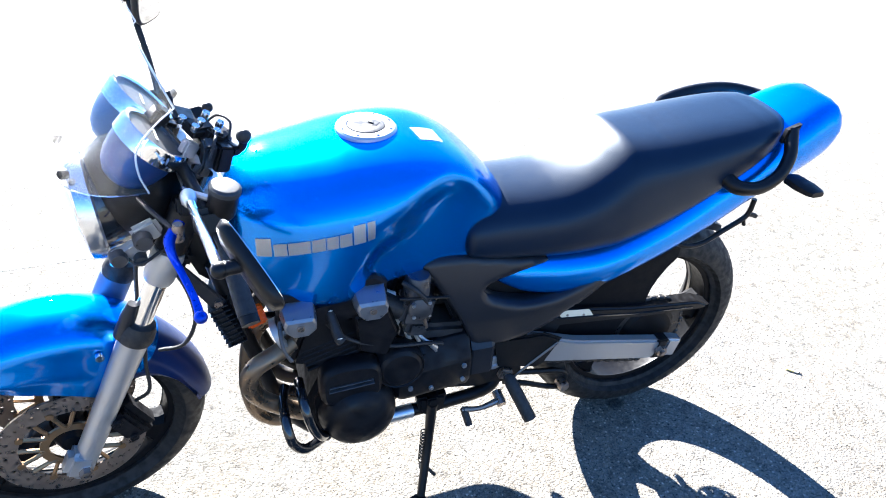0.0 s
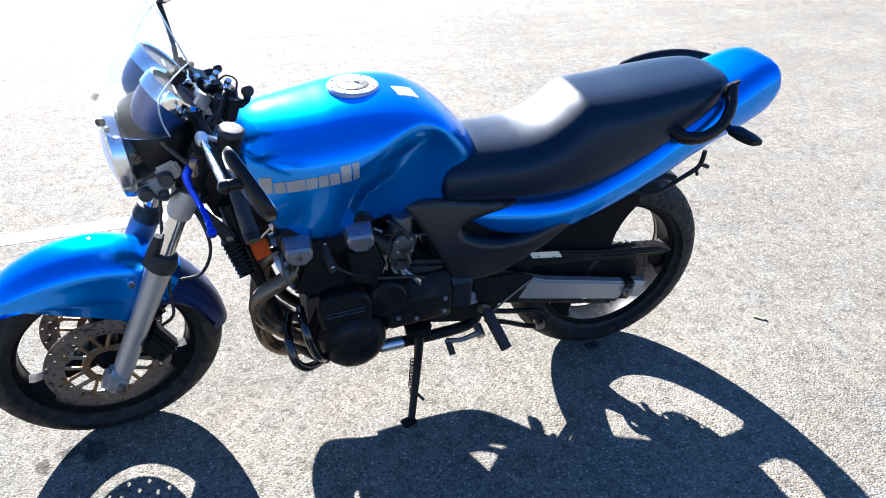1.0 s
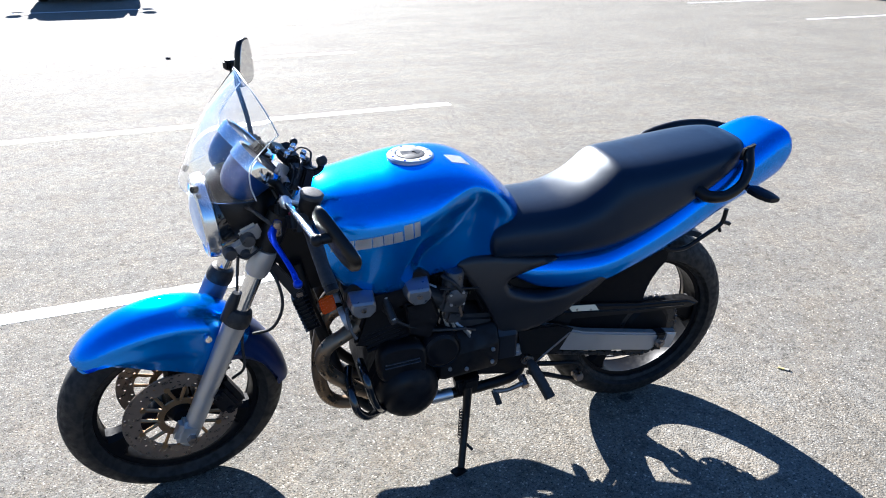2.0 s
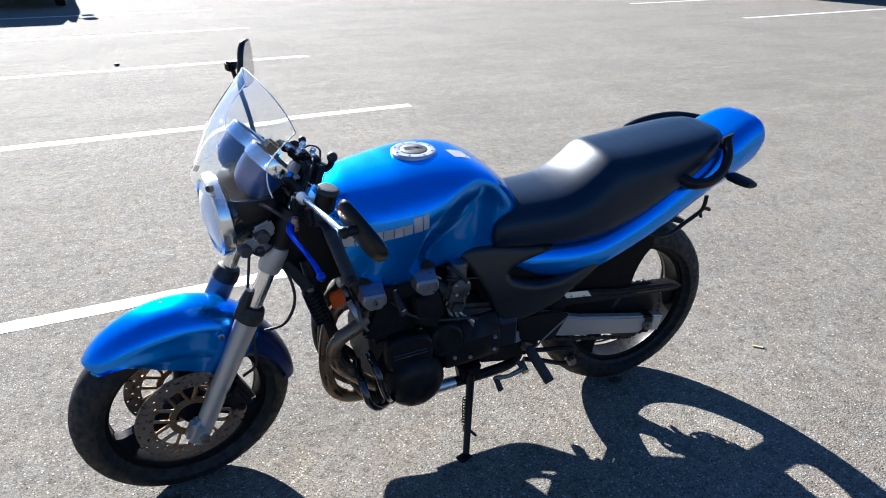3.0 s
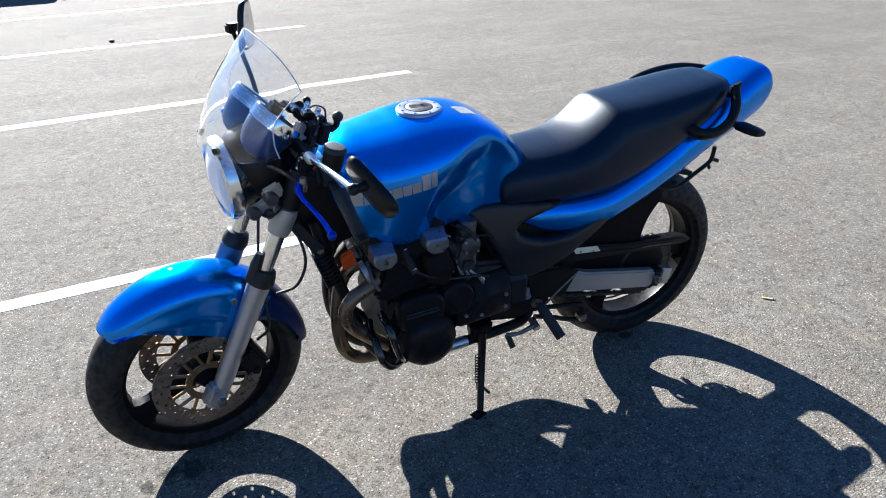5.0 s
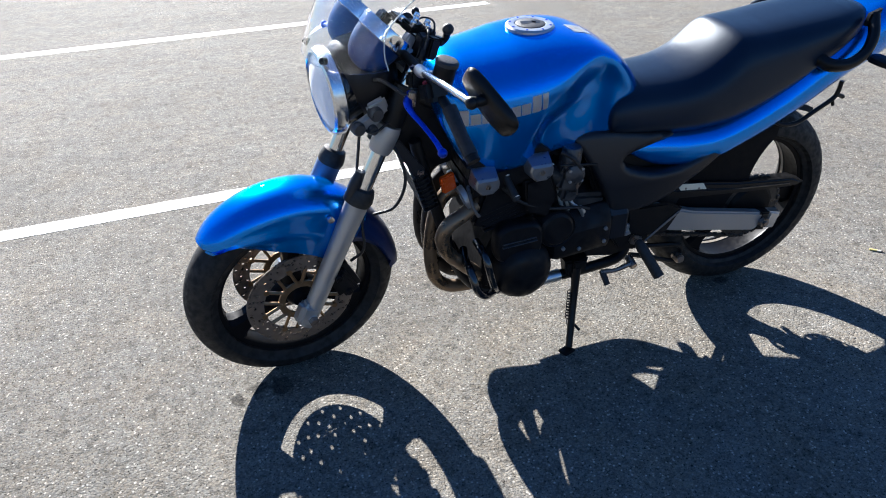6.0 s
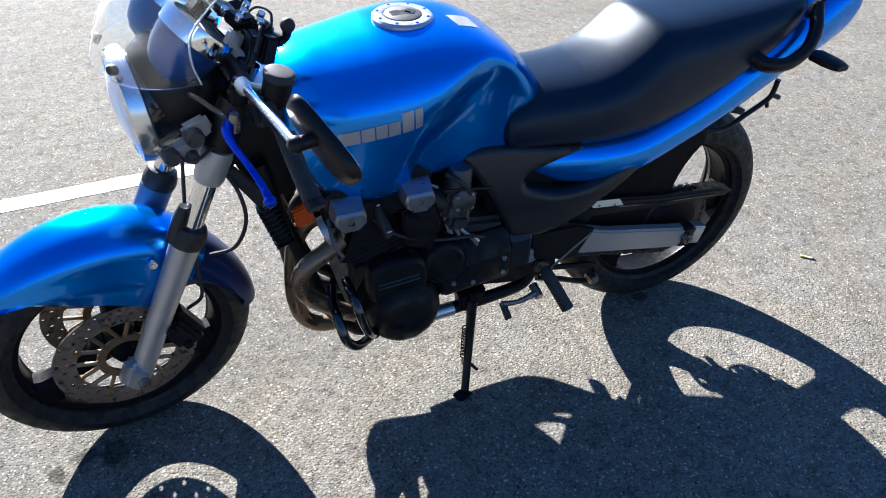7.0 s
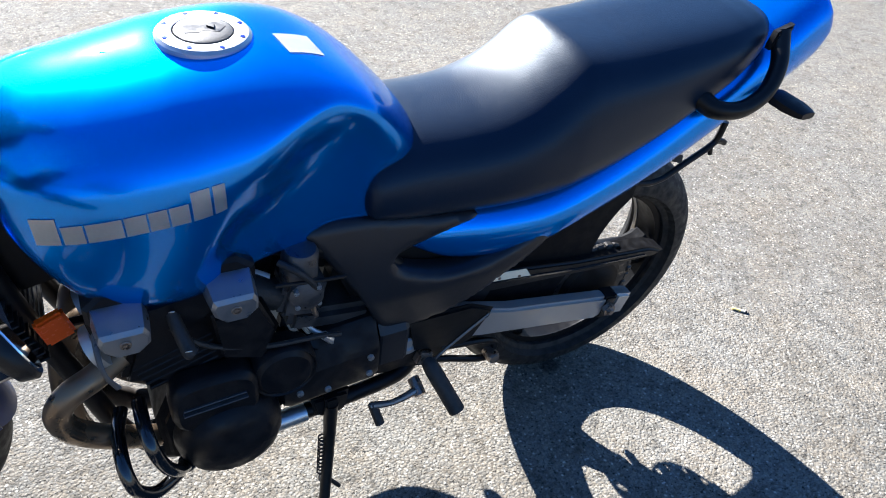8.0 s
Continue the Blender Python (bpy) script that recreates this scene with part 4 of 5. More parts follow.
part("pivot_casting", plate([(0.845, 0.44), (0.82, 0.31), (0.838, 0.262), (0.93, 0.245), (1.03, 0.258), (1.065, 0.34), (1.01, 0.44)], -0.088, -0.110, 0.005, 2), ENGINE, bike, "black cast frame plate at the swingarm pivot")
part("rail_sleeve", tube([(0.688, -0.126, 0.222), (0.752, -0.124, 0.224)], 0.0185, 16), ALLOY, bike, "bright alloy sleeve on the lower rail")
part("air_box", block((0.90, 0, 0.575), (0.24, 0.19, 0.16), (0, 8, 0), 0.03), BLACK, bike)
part("battery_box", block((1.08, 0, 0.52), (0.20, 0.17, 0.16), (0, 0, 0), 0.02), BLACK, bike)

# --- engine ---
CASE = [(0.50, 0.250), (0.495, 0.36), (0.53, 0.44), (0.64, 0.465), (0.76, 0.455), (0.87, 0.42), (0.905, 0.36), (0.885, 0.325), (0.80, 0.318), (0.71, 0.305), (0.66, 0.235), (0.60, 0.215)]
CRANK = part("crankcase", plate(CASE, -0.155, 0.155, 0.014, 3), MATT_BLACK, bike, "black engine crankcase, dusty")
part("alternator_cover", lathe([(0.0, 0.062), (0.03, 0.061), (0.055, 0.056), (0.073, 0.045), (0.085, 0.028), (0.090, 0.008), (0.091, -0.02)], (0.605, -0.155, 0.312), (0, -1, 0), 44), ENGINE, CRANK, "domed black alternator cover")
neck = loft([[(0.588 + 0.070 * r * math.copysign(abs(math.cos(q)) ** 0.6, math.cos(q)), w, 0.412 + 0.062 * r * math.copysign(abs(math.sin(q)) ** 0.6, math.sin(q))) for q in (2 * math.pi * k / 32 for k in range(32))] for w, r in ((-0.150, 1.0), (-0.172, 1.0), (-0.182, 0.95), (-0.188, 0.85))])
part("alternator_neck", neck, ENGINE, CRANK)
for k in range(7):
    part("case_rib", block((0.585, -0.189 + 0.0042 * k, 0.418 + 0.0074 * k), (0.100 - 0.003 * k, 0.014, 0.0030), (0, -4, 0), 0.0008, 1), CARB, CRANK)
part("starter_cover", lathe([(0.0, 0.026), (0.042, 0.025), (0.050, 0.019), (0.0525, 0.022), (0.055, 0.018), (0.058, -0.02)], (0.700, -0.158, 0.430), (0, -1, 0.05), 36), ENGINE, CRANK, "round black starter clutch cover")
prism = []
for x, up, grow in ((0.690, -0.016, 0.70), (0.700, -0.015, 0.94), (0.712, -0.014, 1.0), (0.80, -0.004, 1.0), (0.864, 0.002, 1.0), (0.871, 0.003, 0.95)):
    prism.append([(x, -0.110 + (w + 0.110) * grow, 0.395 + up + (h - 0.395) * grow) for w, h in ((-0.110, 0.468), (-0.138, 0.466), (-0.146, 0.460), (-0.170, 0.424), (-0.175, 0.414), (-0.176, 0.350), (-0.170, 0.336), (-0.110, 0.318))])
part("sprocket_cover", loft(prism), ENGINE, CRANK, "long black sprocket cover with a slanted top", 25)
part("pivot_cover", loft([[(x + d, -0.100 + (w + 0.100) * g, h) for w, h in ((-0.100, 0.462), (-0.136, 0.456), (-0.158, 0.428), (-0.160, 0.350), (-0.100, 0.340))] for x, d, g in ((0.877, 0, 0.95), (0.882, 0, 1.0), (0.928, 0.0, 1.0), (0.936, 0, 0.9))]), GREY_PLASTIC, CRANK, "grey plastic cover behind the sprocket", 25)
for x, h in ((0.725, 0.362), (0.852, 0.405), (0.852, 0.362), (0.775, 0.352)):
    part("cover_bolt", bolt((x, -0.175, h), (0, -1, 0), 0.006), ALLOY_DULL, CRANK)
part("case_top", block((0.79, 0, 0.475), (0.16, 0.26, 0.045), (0, 8, 0), 0.012), CARB, CRANK, "bare grey upper crankcase")
TILT_E = 18
CYL = part("cylinder_block", block((0.555, 0, 0.515), (0.15, 0.29, 0.15), (0, TILT_E, 0), 0.01), ENGINE, bike, "black air-cooled cylinder block")
for k in range(5):
    d = -0.050 + k * 0.0135
    c = Vector((0.555, 0, 0.515)) + Vector((math.sin(radians(TILT_E)), 0, math.cos(radians(TILT_E)))) * d * (1 if TILT_E > 0 else -1)
    c.x = 0.555 - math.sin(radians(TILT_E)) * d
    part("cooling_fin", block(c, (0.152, 0.2935, 0.0055), (0, -TILT_E, 0), 0.0015, 1), ENGINE, CYL)
HEAD = part("cylinder_head", block((0.545, 0, 0.612), (0.21, 0.33, 0.075), (0, -8, 0), 0.014), ENGINE, bike)
for x, h in ((0.480, 0.630), (0.625, 0.645)):
    oct_ring = [(math.cos(radians(22.5 + 45 * k)), math.sin(radians(22.5 + 45 * k))) for k in range(8)]
    cover = loft([[(x + 0.044 * r * a, w, h + 0.010 + 0.038 * r * b2) for a, b2 in oct_ring] for w, r in ((-0.162, 0.86), (-0.156, 1.0), (0.156, 1.0), (0.162, 0.86))])
    part("cam_cover", cover, ENGINE, HEAD)
    for side in (-1, 1):
        def face(w, top, grow):
            return [(x + px * grow, side * w, h + (top if up else 0.0) + pz * grow) for px, pz, up in ((-0.029, 0.0, 1), (0.029, 0.0, 1), (0.035, -0.004, 0), (0.034, -0.022, 0), (0.017, -0.038, 0), (-0.013, -0.038, 0), (-0.029, -0.022, 0), (-0.033, -0.004, 0))]
        C = part("cam_end_cap", loft([face(0.150, 0.026, 1.08), face(0.160, 0.026, 1.08), face(0.184, 0.016, 1.0), face(0.198, 0.010, 0.95), face(0.203, 0.004, 0.82)]), CAP_ALLOY if side < 0 else ENGINE, HEAD, "silver alloy cam end cap" if side < 0 else "", 25)
        part("cap_screw", bolt((x + 0.001, side * 0.203, h - 0.010), (0, side, 0), 0.0075, 0.003), STEEL, HEAD)
for k, w in enumerate((-0.135, -0.05, 0.05, 0.135)):
    part("spark_plug_cap", tube([(0.548, w, 0.66), (0.546, w, 0.60), (0.555, w - 0.012, 0.57)], 0.012, 10), GRIP_RUBBER, HEAD)
    part("plug_lead", tube([(0.548, w, 0.66), (0.535, w * 0.9, 0.70), (0.56, w * 0.6, 0.73)], 0.004, 8), GRIP_RUBBER, HEAD)
    part("intake_stub", tube([(0.655, w, 0.60), (0.70, w, 0.575)], 0.026, 16), GRIP_RUBBER, HEAD)
    carb = part("carburettor", join(block((0.735, w, 0.575), (0.07, 0.06, 0.075), (0, 12, 0), 0.010), lathe([(0.0, 0.075), (0.024, 0.075), (0.028, 0.068), (0.030, 0.0)], (0.735, w, 0.585), (0.05, 0, 1), 20)), CARB, bike, "grey cast carburettor")
    part("float_bowl", block((0.738, w, 0.522), (0.05, 0.05, 0.045), (0, 12, 0), 0.010), CARB, carb)
    if k == 0:
        run = [(0.470, -0.140, 0.532), (0.432, -0.158, 0.520), (0.394, -0.168, 0.506), (0.374, -0.168, 0.473), (0.379, -0.166, 0.435), (0.398, -0.160, 0.400), (0.43, -0.152, 0.363), (0.49, -0.125, 0.295), (0.56, -0.085, 0.225), (0.70, -0.03, 0.185)]
    else:
        d = 0.0 if k < 2 else 0.022
        run = [(0.465, w, 0.540), (0.425 + d, w, 0.527), (0.396 + d, w * 1.02, 0.49), (0.380 + d, w, 0.41), (0.376 + d, w, 0.322), (0.390 + d, w * 0.98, 0.248), (0.428 + d, w * 0.9, 0.205), (0.49, w * 0.75, 0.188), (0.60, w * 0.45, 0.180), (0.72, 0.02 + w * 0.25, 0.175)]
    part("exhaust_pipe", tube(run, 0.0195, 16), PIPE if k < 2 else PIPE_SHADED, bike, "heat-tinted brown exhaust header" if k < 2 else "exhaust header with shade put into its dark colour")
    part("exhaust_clamp", lathe([(0.021, -0.008), (0.034, -0.006), (0.034, 0.008), (0.021, 0.010)], (0.445, w, 0.558), (-1, 0, -0.4), 20, closed=True), ALLOY_DULL, bike)
part("fuel_hose", tube([(0.700, -0.150, 0.655), (0.728, -0.168, 0.640), (0.752, -0.172, 0.606), (0.756, -0.165, 0.560)], 0.0055, 10), GRIP_RUBBER, bike)
part("choke_rod", tube([(0.690, -0.170, 0.628), (0.745, -0.172, 0.622), (0.800, -0.168, 0.612)], 0.0032, 8), BLACK, bike)
part("diaphragm_cover", lathe([(0.0, 0.012), (0.018, 0.012), (0.026, 0.008), (0.028, 0.0), (0.028, -0.01)], (0.738, -0.165, 0.592), (-0.15, -1, 0.1), 24), CARB, bike, "grey carburettor end cover")
for x, h in ((0.720, 0.608), (0.755, 0.610), (0.722, 0.576), (0.756, 0.576)):
    part("carb_screw", bolt((x, -0.174, h), (-0.15, -1, 0.1), 0.0042, 0.004), ALLOY, bike)
# lighter metal on this hose and clip stands in for sunlight
part("drain_hose", tube([(0.742, -0.135, 0.510), (0.752, -0.150, 0.490), (0.775, -0.155, 0.470), (0.790, -0.150, 0.440)], 0.0045, 8), ALLOY_DULL, bike, "drain hose, lightened in colour for sunlight")
part("hose_clip", tube([(0.770, -0.162, 0.480), (0.783, -0.160, 0.462)], 0.0075, 10), ALLOY, bike)
part("clutch_cable", tube([(0.46, -0.11, 0.70), (0.56, -0.165, 0.560), (0.66, -0.170, 0.505), (0.76, -0.165, 0.485), (0.80, -0.160, 0.470)], 0.0045, 8), GRIP_RUBBER, bike)
part("carb_link", tube([(0.76, -0.16, 0.60), (0.75, -0.165, 0.56), (0.76, -0.15, 0.52)], 0.005, 8), STEEL, bike)
# pale colour carries the sunlight on the mount and breather hoses
CASTING = material("sunlit_casting", (0.52, 0.49, 0.42), 0.5, 0.2, 0.12, 60, bump=0.1, bump_scale=250)
part("starter_mount", join(block((0.688, -0.112, 0.500), (0.030, 0.030, 0.085), (0, 14, 0), 0.006), bolt((0.690, -0.128, 0.478), (0, -1, 0), 0.010, 0.008)), CASTING, bike, "casting behind the cylinders, sunlight put into its pale colour")
for x0, x1, r in ((0.712, 0.738, 0.0055), (0.726, 0.757, 0.0045)):
    part("breather_hose", tube([(x0, -0.128, 0.548), ((x0 + x1) / 2 - 0.004, -0.134, 0.500), (x1, -0.128, 0.452)], r, 10), CASTING, bike, "breather hose, sunlight put into its pale colour")
part("cam_chain_tunnel", plate([(0.60, 0.50), (0.59, 0.60), (0.67, 0.61), (0.695, 0.54), (0.67, 0.47)], -0.155, -0.175, 0.012, 3), ENGINE, bike)
part("silver_bracket", tube([(0.446, -0.150, 0.600), (0.444, -0.178, 0.578), (0.448, -0.194, 0.556), (0.460, -0.203, 0.536)], [0.006, 0.0045, 0.004, 0.005], 12, flat=0.45, flat_axis=(0.3, 1, 0.3)), CARB, bike, "thin bright engine bracket")
part("white_fitting", tube([(0.672, -0.120, 0.612), (0.692, -0.128, 0.604)], 0.008, 10), WHITE_FILM, bike, "small white hose fitting")
part("plug_cap", tube([(0.543, -0.145, 0.640), (0.546, -0.160, 0.612), (0.556, -0.198, 0.578), (0.560, -0.203, 0.570)], [0.007, 0.010, 0.011, 0.012], 12), GRIP_RUBBER, bike)
for p in ((0.5455, -0.167, 0.622), (0.5555, -0.212, 0.585)):
    part("cap_marking", block(p, (0.006, 0.001, 0.014), (38, 18, 0), 0.0003, 1), WHITE_FILM, bike)
part("engine_guard", join(tube([(0.450, -0.120, 0.382), (0.440, -0.160, 0.380), (0.438, -0.208, 0.376), (0.441, -0.232, 0.356), (0.450, -0.239, 0.326), (0.474, -0.232, 0.298), (0.508, -0.203, 0.280), (0.528, -0.180, 0.274)], 0.0110, 14),
                          tube([(0.478, -0.140, 0.415), (0.478, -0.185, 0.415), (0.482, -0.218, 0.398), (0.492, -0.224, 0.354), (0.510, -0.211, 0.304), (0.528, -0.185, 0.274)], 0.0110, 14), ball((0.528, -0.182, 0.272), 0.0160)), BLACK_GLOSS, bike, "black tubular engine guard")

# --- oil cooler, reflector and bracket ahead of the engine ---
COOLER = part("oil_cooler", block((0.348, 0, 0.575), (0.035, 0.22, 0.115), (0, -20, 0), 0.008), BLACK, bike, "black oil cooler")
for k in range(9):
    part("cooler_fin", block((0.348 + 0.0045 * (k - 4) * -0.82, 0, 0.575 + 0.0125 * (k - 4)), (0.042, 0.228, 0.003), (0, -20, 0), 0.001, 1), BLACK, COOLER)
part("cooler_bracket", plate([(0.262, 0.722), (0.285, 0.730), (0.348, 0.640), (0.350, 0.622), (0.332, 0.614), (0.318, 0.628)], -0.098, -0.106, 0.003), GREY_PLASTIC, bike, "bright alloy bracket strip")
part("bracket_bolt", bolt((0.335, -0.106, 0.633), (0, -1, 0), 0.009), STEEL, bike)
part("side_reflector", join(block((0.401, -0.126, 0.604), (0.040, 0.016, 0.049), (0, -12, 14), 0.004)), ORANGE, bike, "orange side reflector")
part("reflector_stay", tube([(0.40, -0.118, 0.60), (0.42, -0.10, 0.58), (0.44, -0.09, 0.57)], 0.007, 8), BLACK, bike)

# --- foot controls and stand ---
PEG = part("peg_bracket", plate([(0.862, 0.478), (0.935, 0.462), (1.00, 0.415), (1.095, 0.402), (1.07, 0.372), (1.02, 0.362), (1.03, 0.30), (0.985, 0.275), (0.93, 0.292), (0.885, 0.36)], -0.118, -0.140, 0.006, 2), ENGINE, bike, "black cast footpeg bracket")
part("pivot_cap", lathe([(0.0, 0.006), (0.008, 0.006), (0.010, 0.010), (0.019, 0.010), (0.022, 0.006), (0.023, -0.004)], (0.945, -0.138, 0.360), (0, -1, 0), 24), ALLOY_DULL, PEG, "dull silver pivot cap")
for x, h in ((0.90, 0.445), (0.985, 0.405), (1.045, 0.388)):
    part("bracket_screw", bolt((x, -0.140, h), (0, -1, 0), 0.007), ALLOY_DULL, PEG)
part("footpeg", tube([(0.982, -0.150, 0.318), (0.990, -0.172, 0.302), (1.021, -0.235, 0.236)], [0.011, 0.0165, 0.0165], 14, 4), GRIP_RUBBER, bike, "black rubber footpeg")
part("footpeg_plate", block((0.978, -0.148, 0.320), (0.035, 0.02, 0.03), (0, 20, 0), 0.005), STEEL, bike)
part("shift_lever", join(tube([(0.966, -0.172, 0.256), (0.935, -0.178, 0.252), (0.905, -0.176, 0.243), (0.868, -0.165, 0.238)], [0.009, 0.0075, 0.0062, 0.008], 10), tube([(0.962, -0.15, 0.263), (0.964, -0.185, 0.250)], 0.012, 14)), STEEL, bike, "steel gear shift lever")
part("shift_toe", tube([(0.872, -0.163, 0.240), (0.880, -0.190, 0.206)], 0.0095, 12), GRIP_RUBBER, bike)
part("cable_rod", tube([(0.990, -0.150, 0.290), (1.05, -0.150, 0.345), (1.110, -0.150, 0.395)], 0.0032, 8), STEEL, bike)
part("linkage_arm", tube([(1.02, -0.075, 0.240), (1.10, -0.078, 0.226), (1.180, -0.080, 0.212), (1.205, -0.080, 0.190), (1.196, -0.080, 0.152), (1.16, -0.080, 0.156), (1.09, -0.078, 0.184), (1.02, -0.075, 0.206)], 0.008, 10), BLACK, bike)
part("linkage_pin", lathe([(0.0, 0.02), (0.012, 0.02), (0.016, 0.012), (0.016, -0.012), (0.0, -0.012)], (1.196, -0.085, 0.165), (0, -1, 0), 16), STEEL, bike)
part("brake_pedal", tube([(0.96, 0.15, 0.31), (0.86, 0.165, 0.27), (0.80, 0.17, 0.265)], 0.008, 8), STEEL, bike)
part("footpeg", tube([(0.985, 0.150, 0.318), (0.995, 0.175, 0.306), (1.026, 0.243, 0.272)], [0.011, 0.0165, 0.0165], 14, 4), GRIP_RUBBER, bike)
part("stand_mount", plate([(0.755, 0.285), (0.83, 0.285), (0.825, 0.235), (0.79, 0.215), (0.765, 0.235)], -0.105, -0.150, 0.006), BLACK, bike)
STAND = part("side_stand", join(tube([(0.793, -0.150, 0.262), (0.782, -0.175, 0.16), (0.752, -0.236, 0.034)], [0.014, 0.0115, 0.0105], 12, 4), plate([(0.778, 0.29), (0.805, 0.29), (0.803, 0.225), (0.783, 0.215)], -0.140, -0.160, 0.004)), BLACK, bike, "black steel side stand, folded out")
part("stand_foot", block((0.742, -0.244, 0.0285), (0.042, 0.034, 0.008), (-LEAN_DEG, 0, 20), 0.003), BLACK, STAND)
spring = [Vector((0.770, -0.166, 0.192)).lerp(Vector((0.759, -0.192, 0.108)), i / 60) + Vector((0.0058 * math.cos(i * 1.05), 0.0058 * math.sin(i * 1.05), 0)) for i in range(61)]
part("stand_spring", tube(spring, 0.0017, 6, 1), BLACK, STAND, "black coil spring of the stand")
part("spring_hook", tube([(0.759, -0.192, 0.108), (0.757, -0.197, 0.092), (0.764, -0.204, 0.086)], 0.0022, 6), STEEL, STAND)
part("stand_tab", tube([(0.770, -0.200, 0.098), (0.793, -0.214, 0.072)], 0.0045, 8), BLACK, STAND)

# --- rear suspension and drive ---
for side in (-1, 1):
    def arm_plate(pts, w0, w1, bev):
        return plate([(x - 0.02, h + (0.02 if side < 0 else 0.075)) for x, h in pts], side * w0, side * w1, bev)
    arm = part("swingarm_beam", arm_plate([(0.95, 0.415), (1.05, 0.405), (1.19, 0.357), (1.45, 0.302), (1.46, 0.285), (1.452, 0.252), (1.43, 0.240), (1.13, 0.300), (0.97, 0.345)], 0.112, 0.144, 0.006), ALLOY_DULL if side > 0 else ALLOY_DULL, bike, "silver alloy swingarm beam")
    part("axle_block", arm_plate([(1.446, 0.305), (1.478, 0.300), (1.468, 0.236), (1.436, 0.243)], 0.110, 0.147, 0.004), BLACK, arm)
    part("chain_adjuster", arm_plate([(1.478, 0.302), (1.520, 0.292), (1.508, 0.236), (1.468, 0.243)], 0.112, 0.146, 0.005), ALLOY, arm)
    part("axle_nut", lathe([(0.0, 0.018), (0.008, 0.018), (0.009, 0.012), (0.016, 0.012), (0.016, 0.0)], (1.435, side * 0.146, 0.292), (0, side, 0), 6), STEEL, arm)
part("swingarm_bridge", block((1.03, 0, 0.385), (0.10, 0.20, 0.07), (0, 14, 0), 0.015), BLACK, bike)
part("swingarm_boot", plate([(0.93, 0.435), (1.07, 0.430), (1.122, 0.402), (1.082, 0.325), (1.06, 0.318), (0.95, 0.345)], -0.136, -0.149, 0.006), BLACK, bike)
part("chain_guard", plate([(1.03, 0.462), (1.107, 0.468), (1.341, 0.428), (1.545, 0.408), (1.590, 0.388), (1.56, 0.378), (1.393, 0.386), (1.136, 0.408), (1.04, 0.425)], -0.066, -0.112, 0.006, 3), BLACK, bike, "black plastic chain guard")
part("guard_groove", plate([(1.10, 0.446), (1.34, 0.412), (1.53, 0.396), (1.53, 0.392), (1.34, 0.406), (1.10, 0.440)], -0.110, -0.1145, 0.001), BLACK_GLOSS, bike)
LABEL = part("guard_label", plate([(1.110, 0.464), (1.203, 0.453), (1.219, 0.430), (1.127, 0.441)], -0.1125, -0.1140, 0.0004, 1), CREAM_FILM, bike, "cream warning label on the chain guard")
for x, h in ((1.143, 0.4455), (1.190, 0.4375)):
    part("label_rivet", lathe([(0.0, 0.002), (0.003, 0.0016), (0.0034, 0.0)], (x, -0.1142, h), (0, -1, 0), 10), STEEL, LABEL)
part("hugger", loft([[(AXLE_R.x + r * math.sin(a), w, AXLE_R.z + r * math.cos(a)) for w, r in ((-0.094, rl), (-0.092, 0.318), (-0.078, 0.332), (0.078, 0.332), (0.092, 0.318), (0.093, 0.305), (0.089, 0.305), (0.076, 0.325), (-0.076, 0.325), (-0.089, rl))] for a, rl in ((radians(q), 0.105 + 0.14 * max(0.0, (q + 20) / 25)) for q in range(-95, 6, 5))]), MATT_BLACK, bike, "black plastic rear hugger")
part("shock", join(tube([(1.10, 0, 0.58), (1.06, 0, 0.40)], 0.024, 16), *[lathe([(0.030, -0.005), (0.036, 0), (0.030, 0.005), (0.026, 0)], (1.10 - 0.04 * k / 7, 0, 0.575 - 0.16 * k / 7), (0.2, 0, 0.97), 20, closed=True) for k in range(8)]), BLACK, bike)


def chain():
    """Upper and lower run of a roller chain, and the turn round the rear sprocket."""
    c0, r0, c1, r1 = Vector((0.80, 0, 0.385)), 0.044, Vector((AXLE_R.x, 0, AXLE_R.z)), 0.110
    path = [c0 + Vector((0, 0, r0))]
    path += [c1 + Vector((math.sin(a), 0, math.cos(a))) * r1 for a in (radians(q) for q in range(-8, 190, 12))]
    path += [c0 + Vector((0, 0, -r0))]
    pts = []
    for a, b2 in zip(path, path[1:]):
        k = max(1, round((b2 - a).length / 0.0159))
        pts += [a.lerp(b2, i / k) for i in range(k)]
    bms = []
    for i, (a, b2) in enumerate(zip(pts, pts[1:])):
        m, d = (a + b2) / 2, b2 - a
        turn = -math.degrees(math.atan2(d.z, d.x))
        bms.append(block((m.x, -0.083, m.z), (0.019, 0.016 if i % 2 else 0.011, 0.013), (0, turn, 0), 0.003, 1))
    return join(*bms)


part("drive_chain", chain(), CHAIN_STEEL, bike, "dark oily drive chain")

# --- headlight, clocks and screen ---
HL_AXIS = Vector((-1, 0, -0.06)).normalized()
HL = Vector((0.128, 0, 0.845))
LAMP = part("headlight", lathe([(0.0, -0.135), (0.03, -0.130), (0.06, -0.105), (0.085, -0.06), (0.094, -0.02), (0.095, 0.0), (0.090, 0.0), (0.082, -0.05), (0.05, -0.10), (0.0, -0.12)], HL, HL_AXIS, 40), BLACK_GLOSS, bike, "round headlight with black bowl", steer=True)
part("headlight_rim", lathe([(0.094, -0.020), (0.100, -0.020), (0.104, -0.016), (0.105, -0.005), (0.101, 0.010), (0.094, 0.014), (0.091, 0.008), (0.093, -0.01)], HL, HL_AXIS, 56, closed=True), RIM_CHROME, LAMP, "satin chrome headlight rim", steer=True)
